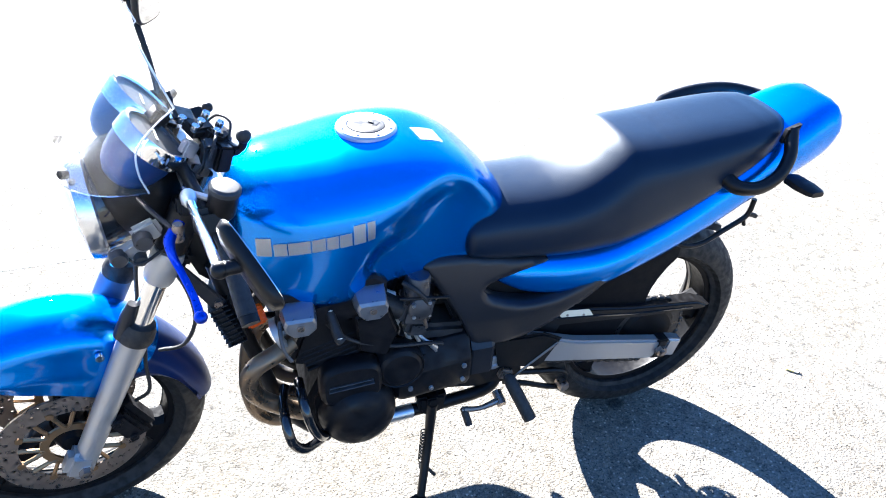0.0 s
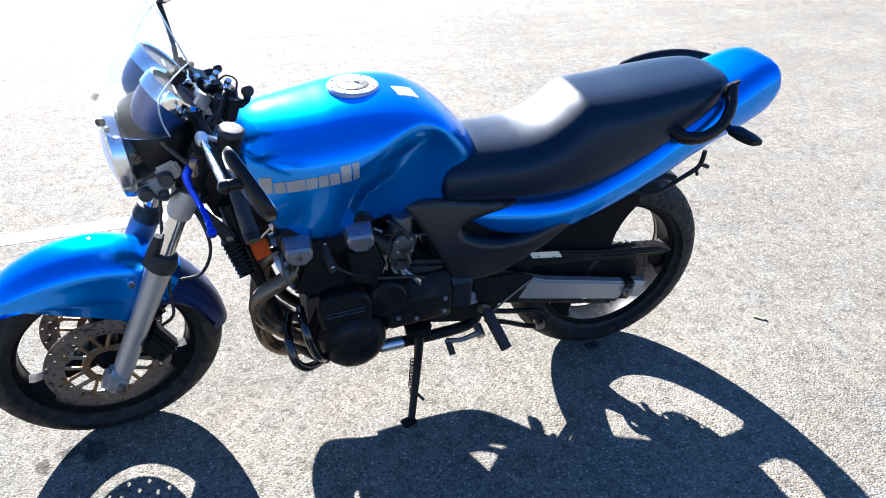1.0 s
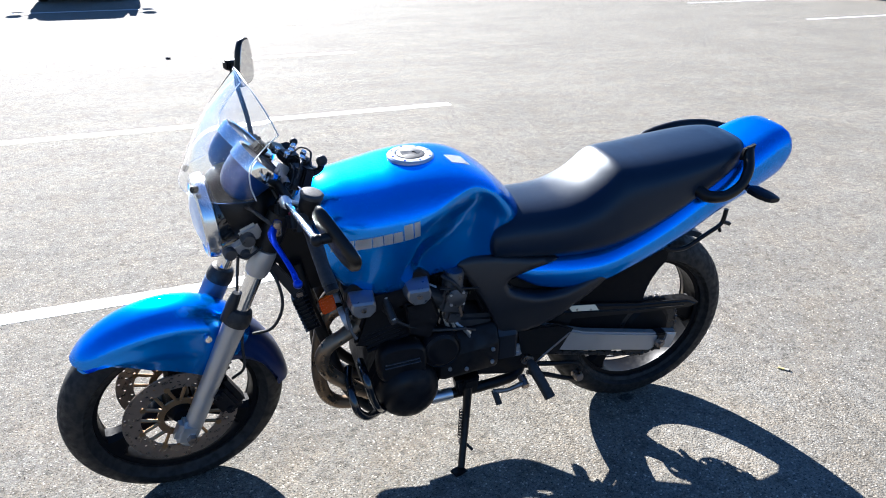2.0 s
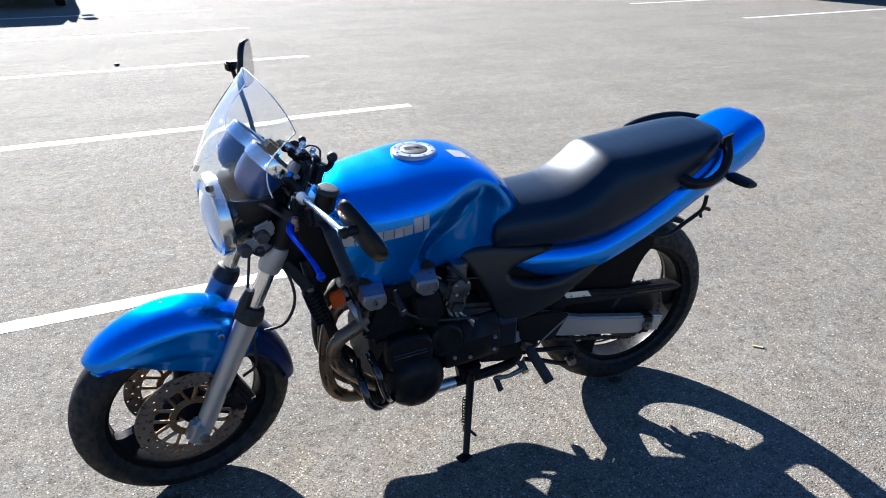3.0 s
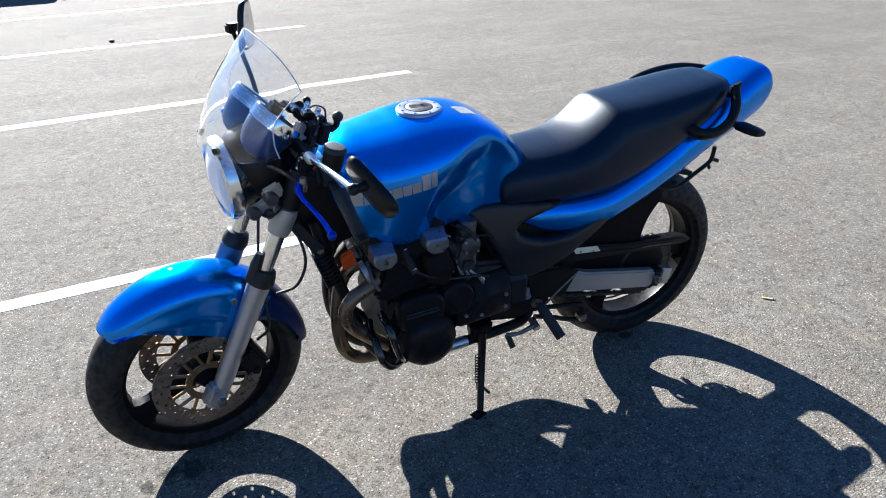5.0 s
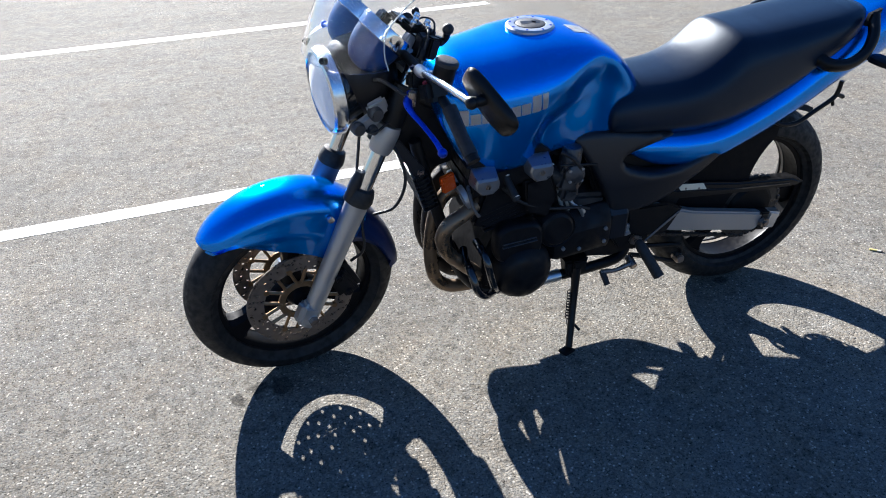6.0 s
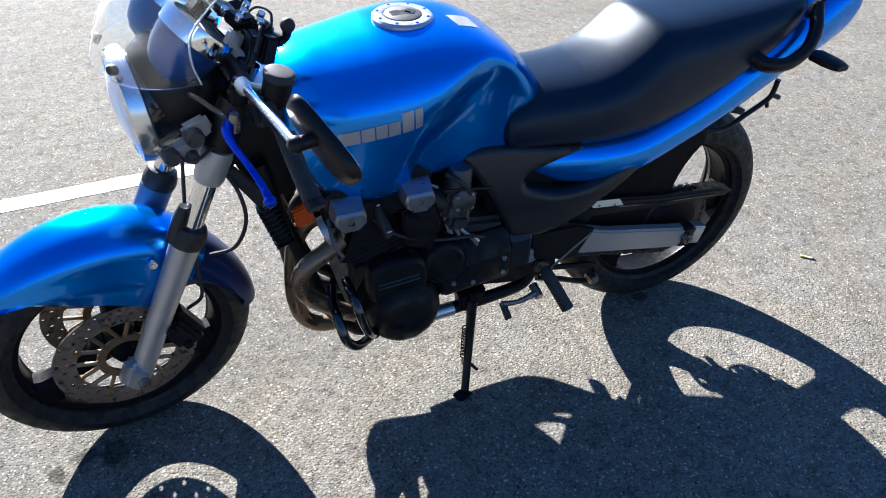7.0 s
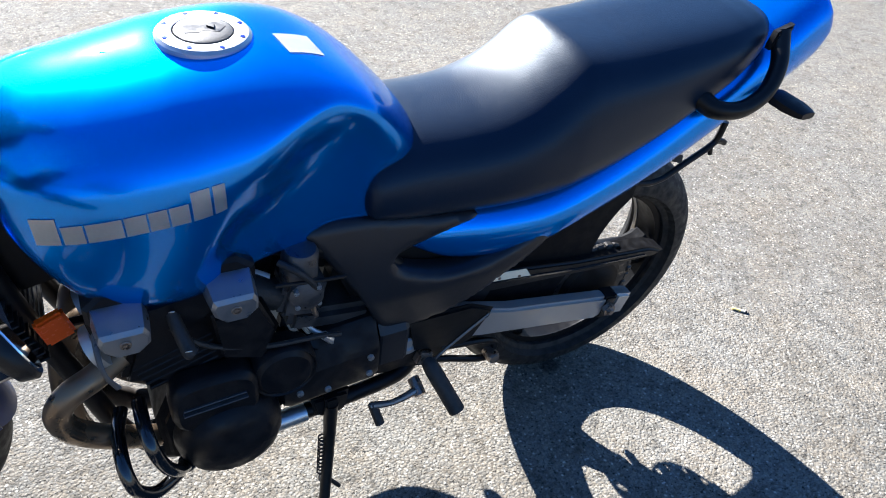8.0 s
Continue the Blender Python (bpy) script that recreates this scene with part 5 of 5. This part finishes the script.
part("headlight_reflector", lathe([(0.0, -0.085), (0.02, -0.080), (0.055, -0.055), (0.080, -0.020), (0.090, 0.0)], HL, HL_AXIS, 40), REFLECTOR, LAMP, steer=True)
lens = part("headlight_lens", lathe([(0.0, 0.028), (0.03, 0.026), (0.06, 0.019), (0.085, 0.009), (0.092, 0.002), (0.092, -0.001), (0.085, 0.005), (0.06, 0.015), (0.03, 0.022), (0.0, 0.024)], HL, HL_AXIS, 40), LENS, LAMP, "clear glass headlight lens", steer=True)
lens.visible_shadow = False
part("headlight_visor", loft([[(0.140 + 0.07 * t, 0.085 * math.sin(q) * (1 - 0.2 * t), 0.850 + (0.088 + 0.03 * t) * math.cos(q)) for q in (radians(a) for a in range(-70, 71, 14))] + [(0.140 + 0.07 * t, 0.080 * math.sin(q) * (1 - 0.2 * t), 0.850 + (0.084 + 0.03 * t) * math.cos(q)) for q in (radians(a) for a in range(70, -71, -14))] for t in (0, 0.3, 0.6, 1.0)]), BLACK_GLOSS, bike, steer=True)
BRK = part("headlight_bracket", join(block((0.185, -0.108, 0.805), (0.075, 0.018, 0.040), (0, -20, 8), 0.008), block((0.215, -0.104, 0.835), (0.05, 0.016, 0.045), (0, -20, 0), 0.007)), ALLOY_DULL, bike, "grey cast headlight bracket", steer=True)
for x, h, r in ((0.160, 0.800, 0.016), (0.205, 0.828, 0.017), (0.195, 0.790, 0.012)):
    part("bracket_knob", lathe([(0.0, 0.016), (r * 0.8, 0.016), (r, 0.010), (r, -0.01), (0.0, -0.012)], (x, -0.116, h), (0, -1, 0.1), 20), CARB, BRK, "grey cast bracket boss", steer=True)
part("headlight_bracket", block((0.185, 0.108, 0.805), (0.075, 0.018, 0.040), (0, -20, -8), 0.008), ALLOY_DULL, bike, steer=True)
part("headlight_cowl", ball((0.212, 0, 0.872), 0.1, (0.92, 1.0, 1.0), 28), BLACK, bike, "black cowl under the screen", steer=True)
CL_AXIS = Vector((0.72, 0, 0.70)).normalized()
for side in (-1, 1):
    c = Vector((0.258, side * 0.066, 1.000))
    cup = part("clock", lathe([(0.0, -0.104), (0.016, -0.102), (0.031, -0.095), (0.043, -0.082), (0.051, -0.064), (0.056, -0.042), (0.058, -0.018), (0.058, 0.0), (0.053, 0.0), (0.0, -0.004)], c, CL_AXIS, 40), CUP, bike, "round instrument cup, reflected sky painted in as dark blue, with chrome bezel", steer=True)
    part("bezel", lathe([(0.054, -0.008), (0.059, -0.026), (0.062, -0.024), (0.063, 0.002), (0.060, 0.008), (0.053, 0.006)], c, CL_AXIS, 40, closed=True), CHROME, cup, "chrome bezel", steer=True)
    part("dial", lathe([(0.0, 0.001), (0.053, 0.001), (0.053, -0.002), (0.0, -0.002)], c, CL_AXIS, 32), DIAL, cup, steer=True)
    part("needle", block(c + CL_AXIS * 0.003, (0.004, 0.034, 0.001), (0, 45, 0), 0), WHITE_FILM, cup, steer=True)
part("warning_lights", block((0.262, 0, 0.985), (0.03, 0.035, 0.075), (0, 46, 0), 0.006), BLACK, bike, steer=True)


SCREEN_SIDE = (  # height share, then the side edge: x, half width, height
    (0.0, 0.227, 0.145, 0.942),
    (0.2, 0.217, 0.149, 0.982),
    (0.45, 0.220, 0.154, 1.030),
    (0.7, 0.250, 0.160, 1.071),
    (1.0, 0.282, 0.168, 1.102),
)


def screen():
    """Clear fly screen, bowed round the clocks, its sides cut back in a curve."""
    bm = bmesh.new()
    rows = []
    for j in range(25):
        v = j / 24
        mid = (0.085 + 0.167 * v - 0.020 * math.sin(v * math.pi), 0.938 + 0.237 * v)
        side = [eased(v, SCREEN_SIDE, c) for c in (1, 2, 3)]
        row = []
        for i in range(25):
            u = i / 12 - 1
            row.append(bm.verts.new((mid[0] + (side[0] - mid[0]) * abs(u) ** 1.9, side[1] * math.sin(u * math.pi / 2), mid[1] + (side[2] - mid[1]) * abs(u) ** 2.2)))
        rows.append(row)
    for a, c in zip(rows, rows[1:]):
        for i in range(24):
            bm.faces.new((a[i], a[i + 1], c[i + 1], c[i]))
    border = [r[-1].co.copy() for r in rows] + [v.co.copy() for v in rows[-1][-2::-1]] + [r[0].co.copy() for r in rows[-2::-1]]
    bmesh.ops.recalc_face_normals(bm, faces=bm.faces)
    bmesh.ops.solidify(bm, geom=bm.faces[:], thickness=0.003)
    return bm, border


screen_bm, screen_border = screen()
SCREEN = part("fly_screen", screen_bm, CLEAR, bike, "clear acrylic fly screen", 40, steer=True)
SCREEN.visible_shadow = False
part("screen_edge", tube(screen_border, 0.0017, 6, 1), EDGE, SCREEN, "bright polished edge of the screen", steer=True)
for side in (-1, 1):
    for p in ((0.108, side * 0.060, 0.950),):
        part("screen_bolt", lathe([(0.0, 0.006), (0.007, 0.005), (0.009, 0.0), (0.009, -0.008), (0.0, -0.008)], p, (-0.75, side * 0.6, 0.4), 14), BLACK, SCREEN, steer=True)

# --- handlebar and controls ---
BAR = part("handlebar", tube([(0.323, -0.352, 0.825), (0.318, -0.25, 0.888), (0.300, -0.15, 0.93), (0.290, -0.06, 0.945), (0.290, 0.06, 0.945), (0.300, 0.15, 0.93), (0.318, 0.25, 0.895), (0.352, 0.362, 0.85)], 0.0115, 14), BLACK, bike, "black steel handlebar", steer=True)
for side in (-1, 1):
    dz = 0.0 if side < 0 else 0.02
    part("bar_clamp", block((0.290, side * 0.045, 0.938), (0.036, 0.028, 0.05), (0, 25, 0), 0.006), BLACK, bike, steer=True)
    part("grip", tube([(0.322, side * 0.255, 0.885 + dz * 0.3), (0.321, side * 0.311, 0.851 + dz * 0.7), (0.323, side * 0.358, 0.822 + dz)], [0.0170, 0.0155, 0.0165], 18), GRIP_RUBBER, BAR, "ribbed black rubber grip", steer=True)
    part("bar_end", tube([(0.323, side * 0.358, 0.822 + dz), (0.324, side * 0.370, 0.814 + dz)], 0.0158, 16), BLACK, BAR, steer=True)
    part("switch_housing", block((0.306, side * 0.205, 0.908), (0.048, 0.062, 0.050), (side * 28, 0, 0), 0.010), BLACK, BAR, "black switch housing", steer=True)
    part("perch", block((0.288, side * 0.165, 0.918), (0.05, 0.030, 0.034), (side * 22, 10, 0), 0.006), BLACK, BAR, steer=True)
    part("lever_pivot", lathe([(0.0, 0.016), (0.008, 0.016), (0.010, 0.008), (0.010, -0.016), (0.0, -0.018)], (0.255, side * 0.205, 0.898), (0.1, 0, 1), 12), STEEL, BAR, steer=True)
    part("lever", tube([(0.262, side * 0.185, 0.902), (0.240, side * 0.215, 0.896), (0.236, side * 0.245, 0.889), (0.242, side * 0.285, 0.879), (0.249, side * 0.33, 0.865), (0.250, side * 0.358, 0.856)], [0.010, 0.010, 0.0072, 0.006, 0.006, 0.007], 12, flat=0.6, flat_axis=(0.1, 0, 1)), BLUE_ANOD, bike, "blue anodised lever", steer=True)
    part("lever_ball", ball((0.250, side * 0.366, 0.853), 0.0105), BLUE_ANOD, bike, steer=True)
part("kill_switch", block((0.29, -0.20, 0.925), (0.012, 0.014, 0.010), (0, 0, 0), 0.003), RED, BAR, "small red switch", steer=True)
RES_AT, RES_UP = Vector((0.325, -0.206, 0.918)), Vector((0.22, -0.06, 0.97))
RES = part("reservoir", lathe([(0.0, 0.0), (0.021, 0.0), (0.024, 0.006), (0.025, 0.052), (0.0, 0.052)], RES_AT, RES_UP, 28), BLACK, bike, "black fluid reservoir", steer=True)
part("reservoir_cap", lathe([(0.0, 0.059), (0.020, 0.060), (0.0235, 0.059), (0.0265, 0.056), (0.0265, 0.048), (0.0, 0.048)], RES_AT, RES_UP, 28), LID_GREY, RES, "dull grey lid", steer=True)
part("reservoir_stay", tube([RES_AT + Vector((-0.01, 0.02, 0.02)), (0.300, -0.165, 0.935), (0.290, -0.15, 0.932)], 0.006, 8), ALLOY, bike, steer=True)



def mirror(stem, centre, long_axis, wide_axis, size, narrow):
    a, b2 = Vector(long_axis).normalized(), Vector(wide_axis).normalized()
    nrm = a.cross(b2).normalized()
    b2 = nrm.cross(a)
    c = Vector(centre)
    stem_ob = part("mirror_stem", tube(stem, 0.0072 if stem[0][1] < 0 else 0.0062, 12), RIM_CHROME if stem[0][1] < 0 else BLACK, bike, "mirror stem", steer=True)

    def ring(s, d):
        out = []
        for k in range(32):
            t = 2 * math.pi * k / 32
            x, y = math.cos(t), math.sin(t)
            x, y = math.copysign(abs(x) ** 0.52, x), math.copysign(abs(y) ** 0.52, y)
            taper = 1 - narrow * x
            out.append(c + a * (x * size[0] * s) + b2 * (y * size[1] * taper * s) + nrm * d)
        return out
    shell = part("mirror_shell", loft([ring(0.30, -0.014), ring(0.70, -0.012), ring(0.93, -0.006), ring(1.0, 0.004), ring(0.97, 0.008)]), BLACK, stem_ob, "black mirror shell", 50, steer=True)
    part("mirror_glass", loft([ring(0.92, 0.0075), ring(0.92, 0.0095)]), MIRROR, stem_ob, "mirror glass", steer=True)
    return stem_ob


BACK = STEER.inverted()
TURN_BACK = BACK.to_3x3()
joint, socket = BACK @ Vector((0.344, -0.435, 0.960)), BACK @ Vector((0.312, -0.205, 0.938))
mirror([socket + Vector((0, 0.04, -0.008)), socket, (joint + socket) / 2 + Vector((0, 0, 0.002)), joint], BACK @ Vector((0.384, -0.422, 0.950)), TURN_BACK @ Vector((0.445, -0.62, -0.64)), TURN_BACK @ Vector((-0.035, 0.68, -0.70)), (0.076, 0.038), -0.12)
part("mirror_joint", join(ball(joint, 0.013), tube([joint, joint + TURN_BACK @ Vector((0.03, 0.006, 0.0))], 0.011, 12)), BLACK, bike, steer=True)
part("stem_socket", lathe([(0.0, -0.016), (0.013, -0.014), (0.013, 0.004), (0.008, 0.016), (0.0, 0.017)], socket, (-0.1, -0.97, 0.1), 14), ALLOY, bike, "polished stem socket", steer=True)
mirror([(0.305, 0.205, 0.925), (0.302, 0.235, 0.990), (0.294, 0.275, 1.055), (0.288, 0.304, 1.100)], (0.318, 0.283, 1.115), (0.03, 0.03, 1.0), (-0.60, -0.79, 0.0), (0.062, 0.040), 0.34)
part("mirror_joint", join(block((0.286, 0.305, 1.103), (0.030, 0.024, 0.026), (0, 0, 30), 0.005), tube([(0.288, 0.304, 1.105), (0.312, 0.288, 1.112)], 0.010, 12)), BLACK, bike, steer=True)

# phone holder clamped to the bar
part("holder_ball", ball((0.402, -0.085, 0.985), 0.0135), GRIP_RUBBER, bike, "black rubber ball of a handlebar mount", steer=True)
part("holder_stalk", tube([(0.402, -0.085, 0.98), (0.395, -0.075, 0.955), (0.36, -0.05, 0.945), (0.305, -0.03, 0.95)], 0.0085, 10), BLACK, bike, steer=True)
for c, size, rot in (((0.335, -0.035, 0.985), (0.05, 0.035, 0.022), (20, 15, 30)), ((0.355, -0.055, 0.972), (0.032, 0.024, 0.03), (0, 35, 10)), ((0.372, -0.05, 0.962), (0.034, 0.022, 0.024), (10, 0, 40)),
                     ((0.318, 0.000, 0.992), (0.04, 0.05, 0.016), (0, 25, 0)), ((0.385, -0.072, 0.955), (0.022, 0.03, 0.02), (0, 10, 20)), ((0.345, 0.02, 0.975), (0.03, 0.03, 0.03), (30, 0, 15))):
    part("holder_clamp", block(c, size, rot, 0.005), BLACK, bike, steer=True)
for c in ((0.352, -0.02, 0.999), (0.325, -0.058, 0.998), (0.372, -0.035, 0.985), (0.338, -0.045, 1.000), (0.31, -0.03, 1.002), (0.36, -0.06, 0.985)):
    part("holder_screw", bolt(c, (0.4, -0.2, 0.9), 0.007, 0.008), CHROME, bike, steer=True)
part("holder_knob", ball((0.362, 0.005, 1.000), 0.010), BLACK, bike, steer=True)

for c, size, rot, mat in (((0.362, -0.078, 0.945), (0.03, 0.03, 0.05), (0, 20, 15), BLACK), ((0.375, -0.02, 0.955), (0.026, 0.026, 0.03), (15, 0, 30), GREY_PLASTIC), ((0.340, -0.075, 0.955), (0.022, 0.03, 0.05), (10, 10, 0), GREY_PLASTIC),
                          ((0.352, -0.03, 0.942), (0.05, 0.06, 0.03), (0, 25, 0), BLACK), ((0.31, -0.065, 0.965), (0.03, 0.02, 0.03), (0, 40, 20), ALLOY_DULL)):
    part("holder_bracket", block(c, size, rot, 0.004), mat, bike, steer=True)
part("ignition_lock", lathe([(0.0, 0.02), (0.012, 0.02), (0.020, 0.016), (0.022, 0.0), (0.022, -0.03), (0.0, -0.03)], (0.330, -0.005, 0.925), (0.42, 0, 0.9), 20), ALLOY_DULL, bike, "dull metal ignition lock", steer=True)

# cables
for pts, r in (([(0.335, -0.10, 0.955), (0.352, -0.085, 0.985), (0.358, -0.055, 0.978), (0.345, -0.03, 0.955)], 0.003),
               ([(0.38, -0.06, 0.965), (0.392, -0.03, 0.985), (0.375, 0.0, 0.985), (0.35, 0.01, 0.96)], 0.0025),
               ([(0.238, -0.085, 0.745), (0.262, -0.125, 0.70), (0.268, -0.140, 0.63), (0.240, -0.135, 0.565), (0.195, -0.105, 0.535)], 0.0042),
               ([(0.20, -0.03, 0.78), (0.185, -0.045, 0.70), (0.175, -0.045, 0.62), (0.16, -0.05, 0.56)], 0.004),
               ([(0.250, -0.20, 0.90), (0.215, -0.13, 0.915), (0.225, -0.05, 0.87), (0.29, -0.01, 0.80)], 0.0045),
               ([(0.315, -0.22, 0.895), (0.325, -0.13, 0.875), (0.31, -0.06, 0.84), (0.33, -0.02, 0.78)], 0.004),
               ([(0.315, 0.22, 0.895), (0.25, 0.12, 0.93), (0.24, 0.03, 0.87), (0.30, 0.01, 0.80)], 0.0045),
               ([(0.165, -0.10, 0.80), (0.19, -0.135, 0.79), (0.235, -0.12, 0.80), (0.26, -0.08, 0.77)], 0.003),
               ([(0.13, -0.095, 0.395), (0.16, -0.115, 0.44), (0.165, -0.10, 0.51), (0.18, -0.08, 0.58)], 0.004)):
    part("cable", tube(pts, r, 8), GRIP_RUBBER, bike, steer=True)

# ---- small things on the ground ----
FILTER = material("filter_paper", (0.544, 0.422, 0.136), 0.8, 0.0, 0.1, 300)
butt = tagged(new("cigarette_butt"), "trodden tan cigarette butt on the asphalt", "cigarette butt")
butt.empty_display_size = 0.02
for name, x0, x1, mat in (("filter", -0.020, 0.004, FILTER), ("paper", 0.004, 0.017, BUTT), ("ash", 0.017, 0.022, BLACK)):
    bm = tube([(x0, 0, 0), ((x0 + x1) / 2, 0.0004, 0), (x1, 0, 0)], 0.0052, 12, 3)
    for v in bm.verts:
        v.co.z = v.co.z * 0.55 + 0.003
    part(name, bm, mat, butt)
butt.matrix_world = pose(2.052, -0.090, 0.0, 0, 0, -45)
stone = ball((0, 0, 0), 0.03, (1.1, 0.8, 0.5), 12)
for v in stone.verts:
    v.co += v.co.normalized() * 0.006 * noise.noise(v.co * 60)
stone = part("pebble", stone, BLACK)
stone.matrix_world = pose(-0.255, 7.636, 0.013)
tagged(stone, "small dark stone lying on the asphalt", "stone")


# ---- parked cars ----
def parked_car(m, paint, label, mirrors):
    """A saloon: lofted body with cabin, glass, bumpers, lamps and wheels; its length along x."""
    car = tagged(new("car"), label, "car", "parked cars")
    rows = []
    for x, sill, belt, roof, half in ((-2.15, 0.42, 0.90, 1.10, 0.74), (-2.05, 0.30, 1.02, 1.40, 0.84), (-1.8, 0.28, 1.08, 1.80, 0.90), (-1.1, 0.27, 1.10, 1.90, 0.92), (-0.4, 0.27, 1.10, 1.92, 0.92), (0.3, 0.27, 1.09, 1.88, 0.92),
                                      (0.8, 0.27, 1.08, 1.60, 0.91), (1.2, 0.27, 1.06, 1.14, 0.90), (1.75, 0.28, 0.98, 1.02, 0.86), (2.1, 0.32, 0.86, 0.90, 0.78), (2.2, 0.45, 0.74, 0.78, 0.66)):
        t = half * (0.74 if roof > belt + 0.2 else 0.92)
        half_ring = [(0.0, sill), (half * 0.9, sill), (half * 0.98, sill + 0.12), (half, (sill + belt) / 2), (half * 0.97, belt), (t, roof - 0.05), (t * 0.8, roof), (0.0, roof + 0.01)]
        rows.append([(x, -y, z) for y, z in half_ring] + [(x, y, z) for y, z in half_ring[-2:0:-1]])
    part("body", loft(rows), paint, car, angle=40)
    for x in (-1.35, 1.35):
        for y in (-0.80, 0.80):
            w = part("wheel", lathe([(0.0, -0.09), (0.19, -0.09), (0.21, -0.06), (0.21, 0.06), (0.19, 0.09), (0.0, 0.07)], (x, y, 0.31), (0, math.copysign(1, y), 0), 28), ALLOY_DULL, car)
            part("tyre", lathe([(0.205, -0.09), (0.29, -0.10), (0.31, -0.07), (0.31, 0.07), (0.29, 0.10), (0.205, 0.09)], (x, y, 0.31), (0, 1, 0), 36, closed=True), RUBBER, w)
    for side in (-1, 1):
        part("window", plate([(-1.75, 1.16), (-1.65, 1.70), (0.20, 1.78), (0.60, 1.62), (0.98, 1.16)], side * 0.78, side * 0.88, 0.01), DIAL, car, "dark side window")
        part("lamp", block((2.12, side * 0.55, 0.76), (0.12, 0.22, 0.10), (0, 0, 0), 0.02), REFLECTOR, car, "clear lamp")
        for x, z, tall in mirrors:
            part("door_mirror", join(block((x, side * 1.13, z), (0.10, 0.24, tall), (0, 0, 0), 0.04, 3), tube([(x + 0.02, side * 0.86, z - 0.08), (x, side * 1.05, z)], 0.02, 8, 2)), paint, car)
    part("bumper", block((2.13, 0, 0.42), (0.14, 1.5, 0.16), (0, 0, 0), 0.05, 3), BLACK, car)
    part("bumper", block((-2.10, 0, 0.45), (0.14, 1.5, 0.16), (0, 0, 0), 0.05, 3), BLACK, car)
    car.matrix_world = m
    return car


parked_car(pose(-2.2, 17.5, 0, 0, 0, 91), CAR_BODY, "tall dark van parked at the edge of the lot", ((-1.5, 1.50, 0.24), (-1.5, 1.16, 0.16)))
parked_car(pose(16.6, 11.95, 0, 0, 0, 3), CAR_BODY, "dark car parked beyond the bay lines", ((0.85, 1.15, 0.14),))

# --- exhaust on the far side ---
part("collector_pipe", tube([(0.62, 0.03, 0.175), (0.78, 0.09, 0.195), (0.90, 0.15, 0.225), (1.00, 0.185, 0.295), (1.08, 0.195, 0.345)], [0.034, 0.036, 0.034, 0.030, 0.030], 16), PIPE, bike)
part("silencer", lathe([(0.0, 0.0), (0.030, 0.0), (0.052, 0.03), (0.059, 0.06), (0.059, 0.40), (0.054, 0.43), (0.022, 0.435), (0.0, 0.425)], (1.06, 0.195, 0.338), (0.96, 0.02, 0.26), 32), ALLOY_DULL, bike, "dull silver exhaust silencer")
part("suspension_linkage", block((1.04, 0.01, 0.285), (0.13, 0.13, 0.11), (0, 12, 0), 0.02), BLACK, bike)
part("peg_bracket", plate([(0.80, 0.470), (0.935, 0.462), (1.00, 0.415), (1.095, 0.402), (1.07, 0.372), (1.02, 0.362), (1.03, 0.28), (0.985, 0.255), (0.90, 0.262), (0.82, 0.30)], 0.118, 0.140, 0.006, 2), ENGINE, bike)
part("clutch_case", lathe([(0.0, 0.055), (0.05, 0.052), (0.085, 0.035), (0.095, 0.0)], (0.74, 0.150, 0.335), (0, 1, 0), 36), ENGINE, bike)
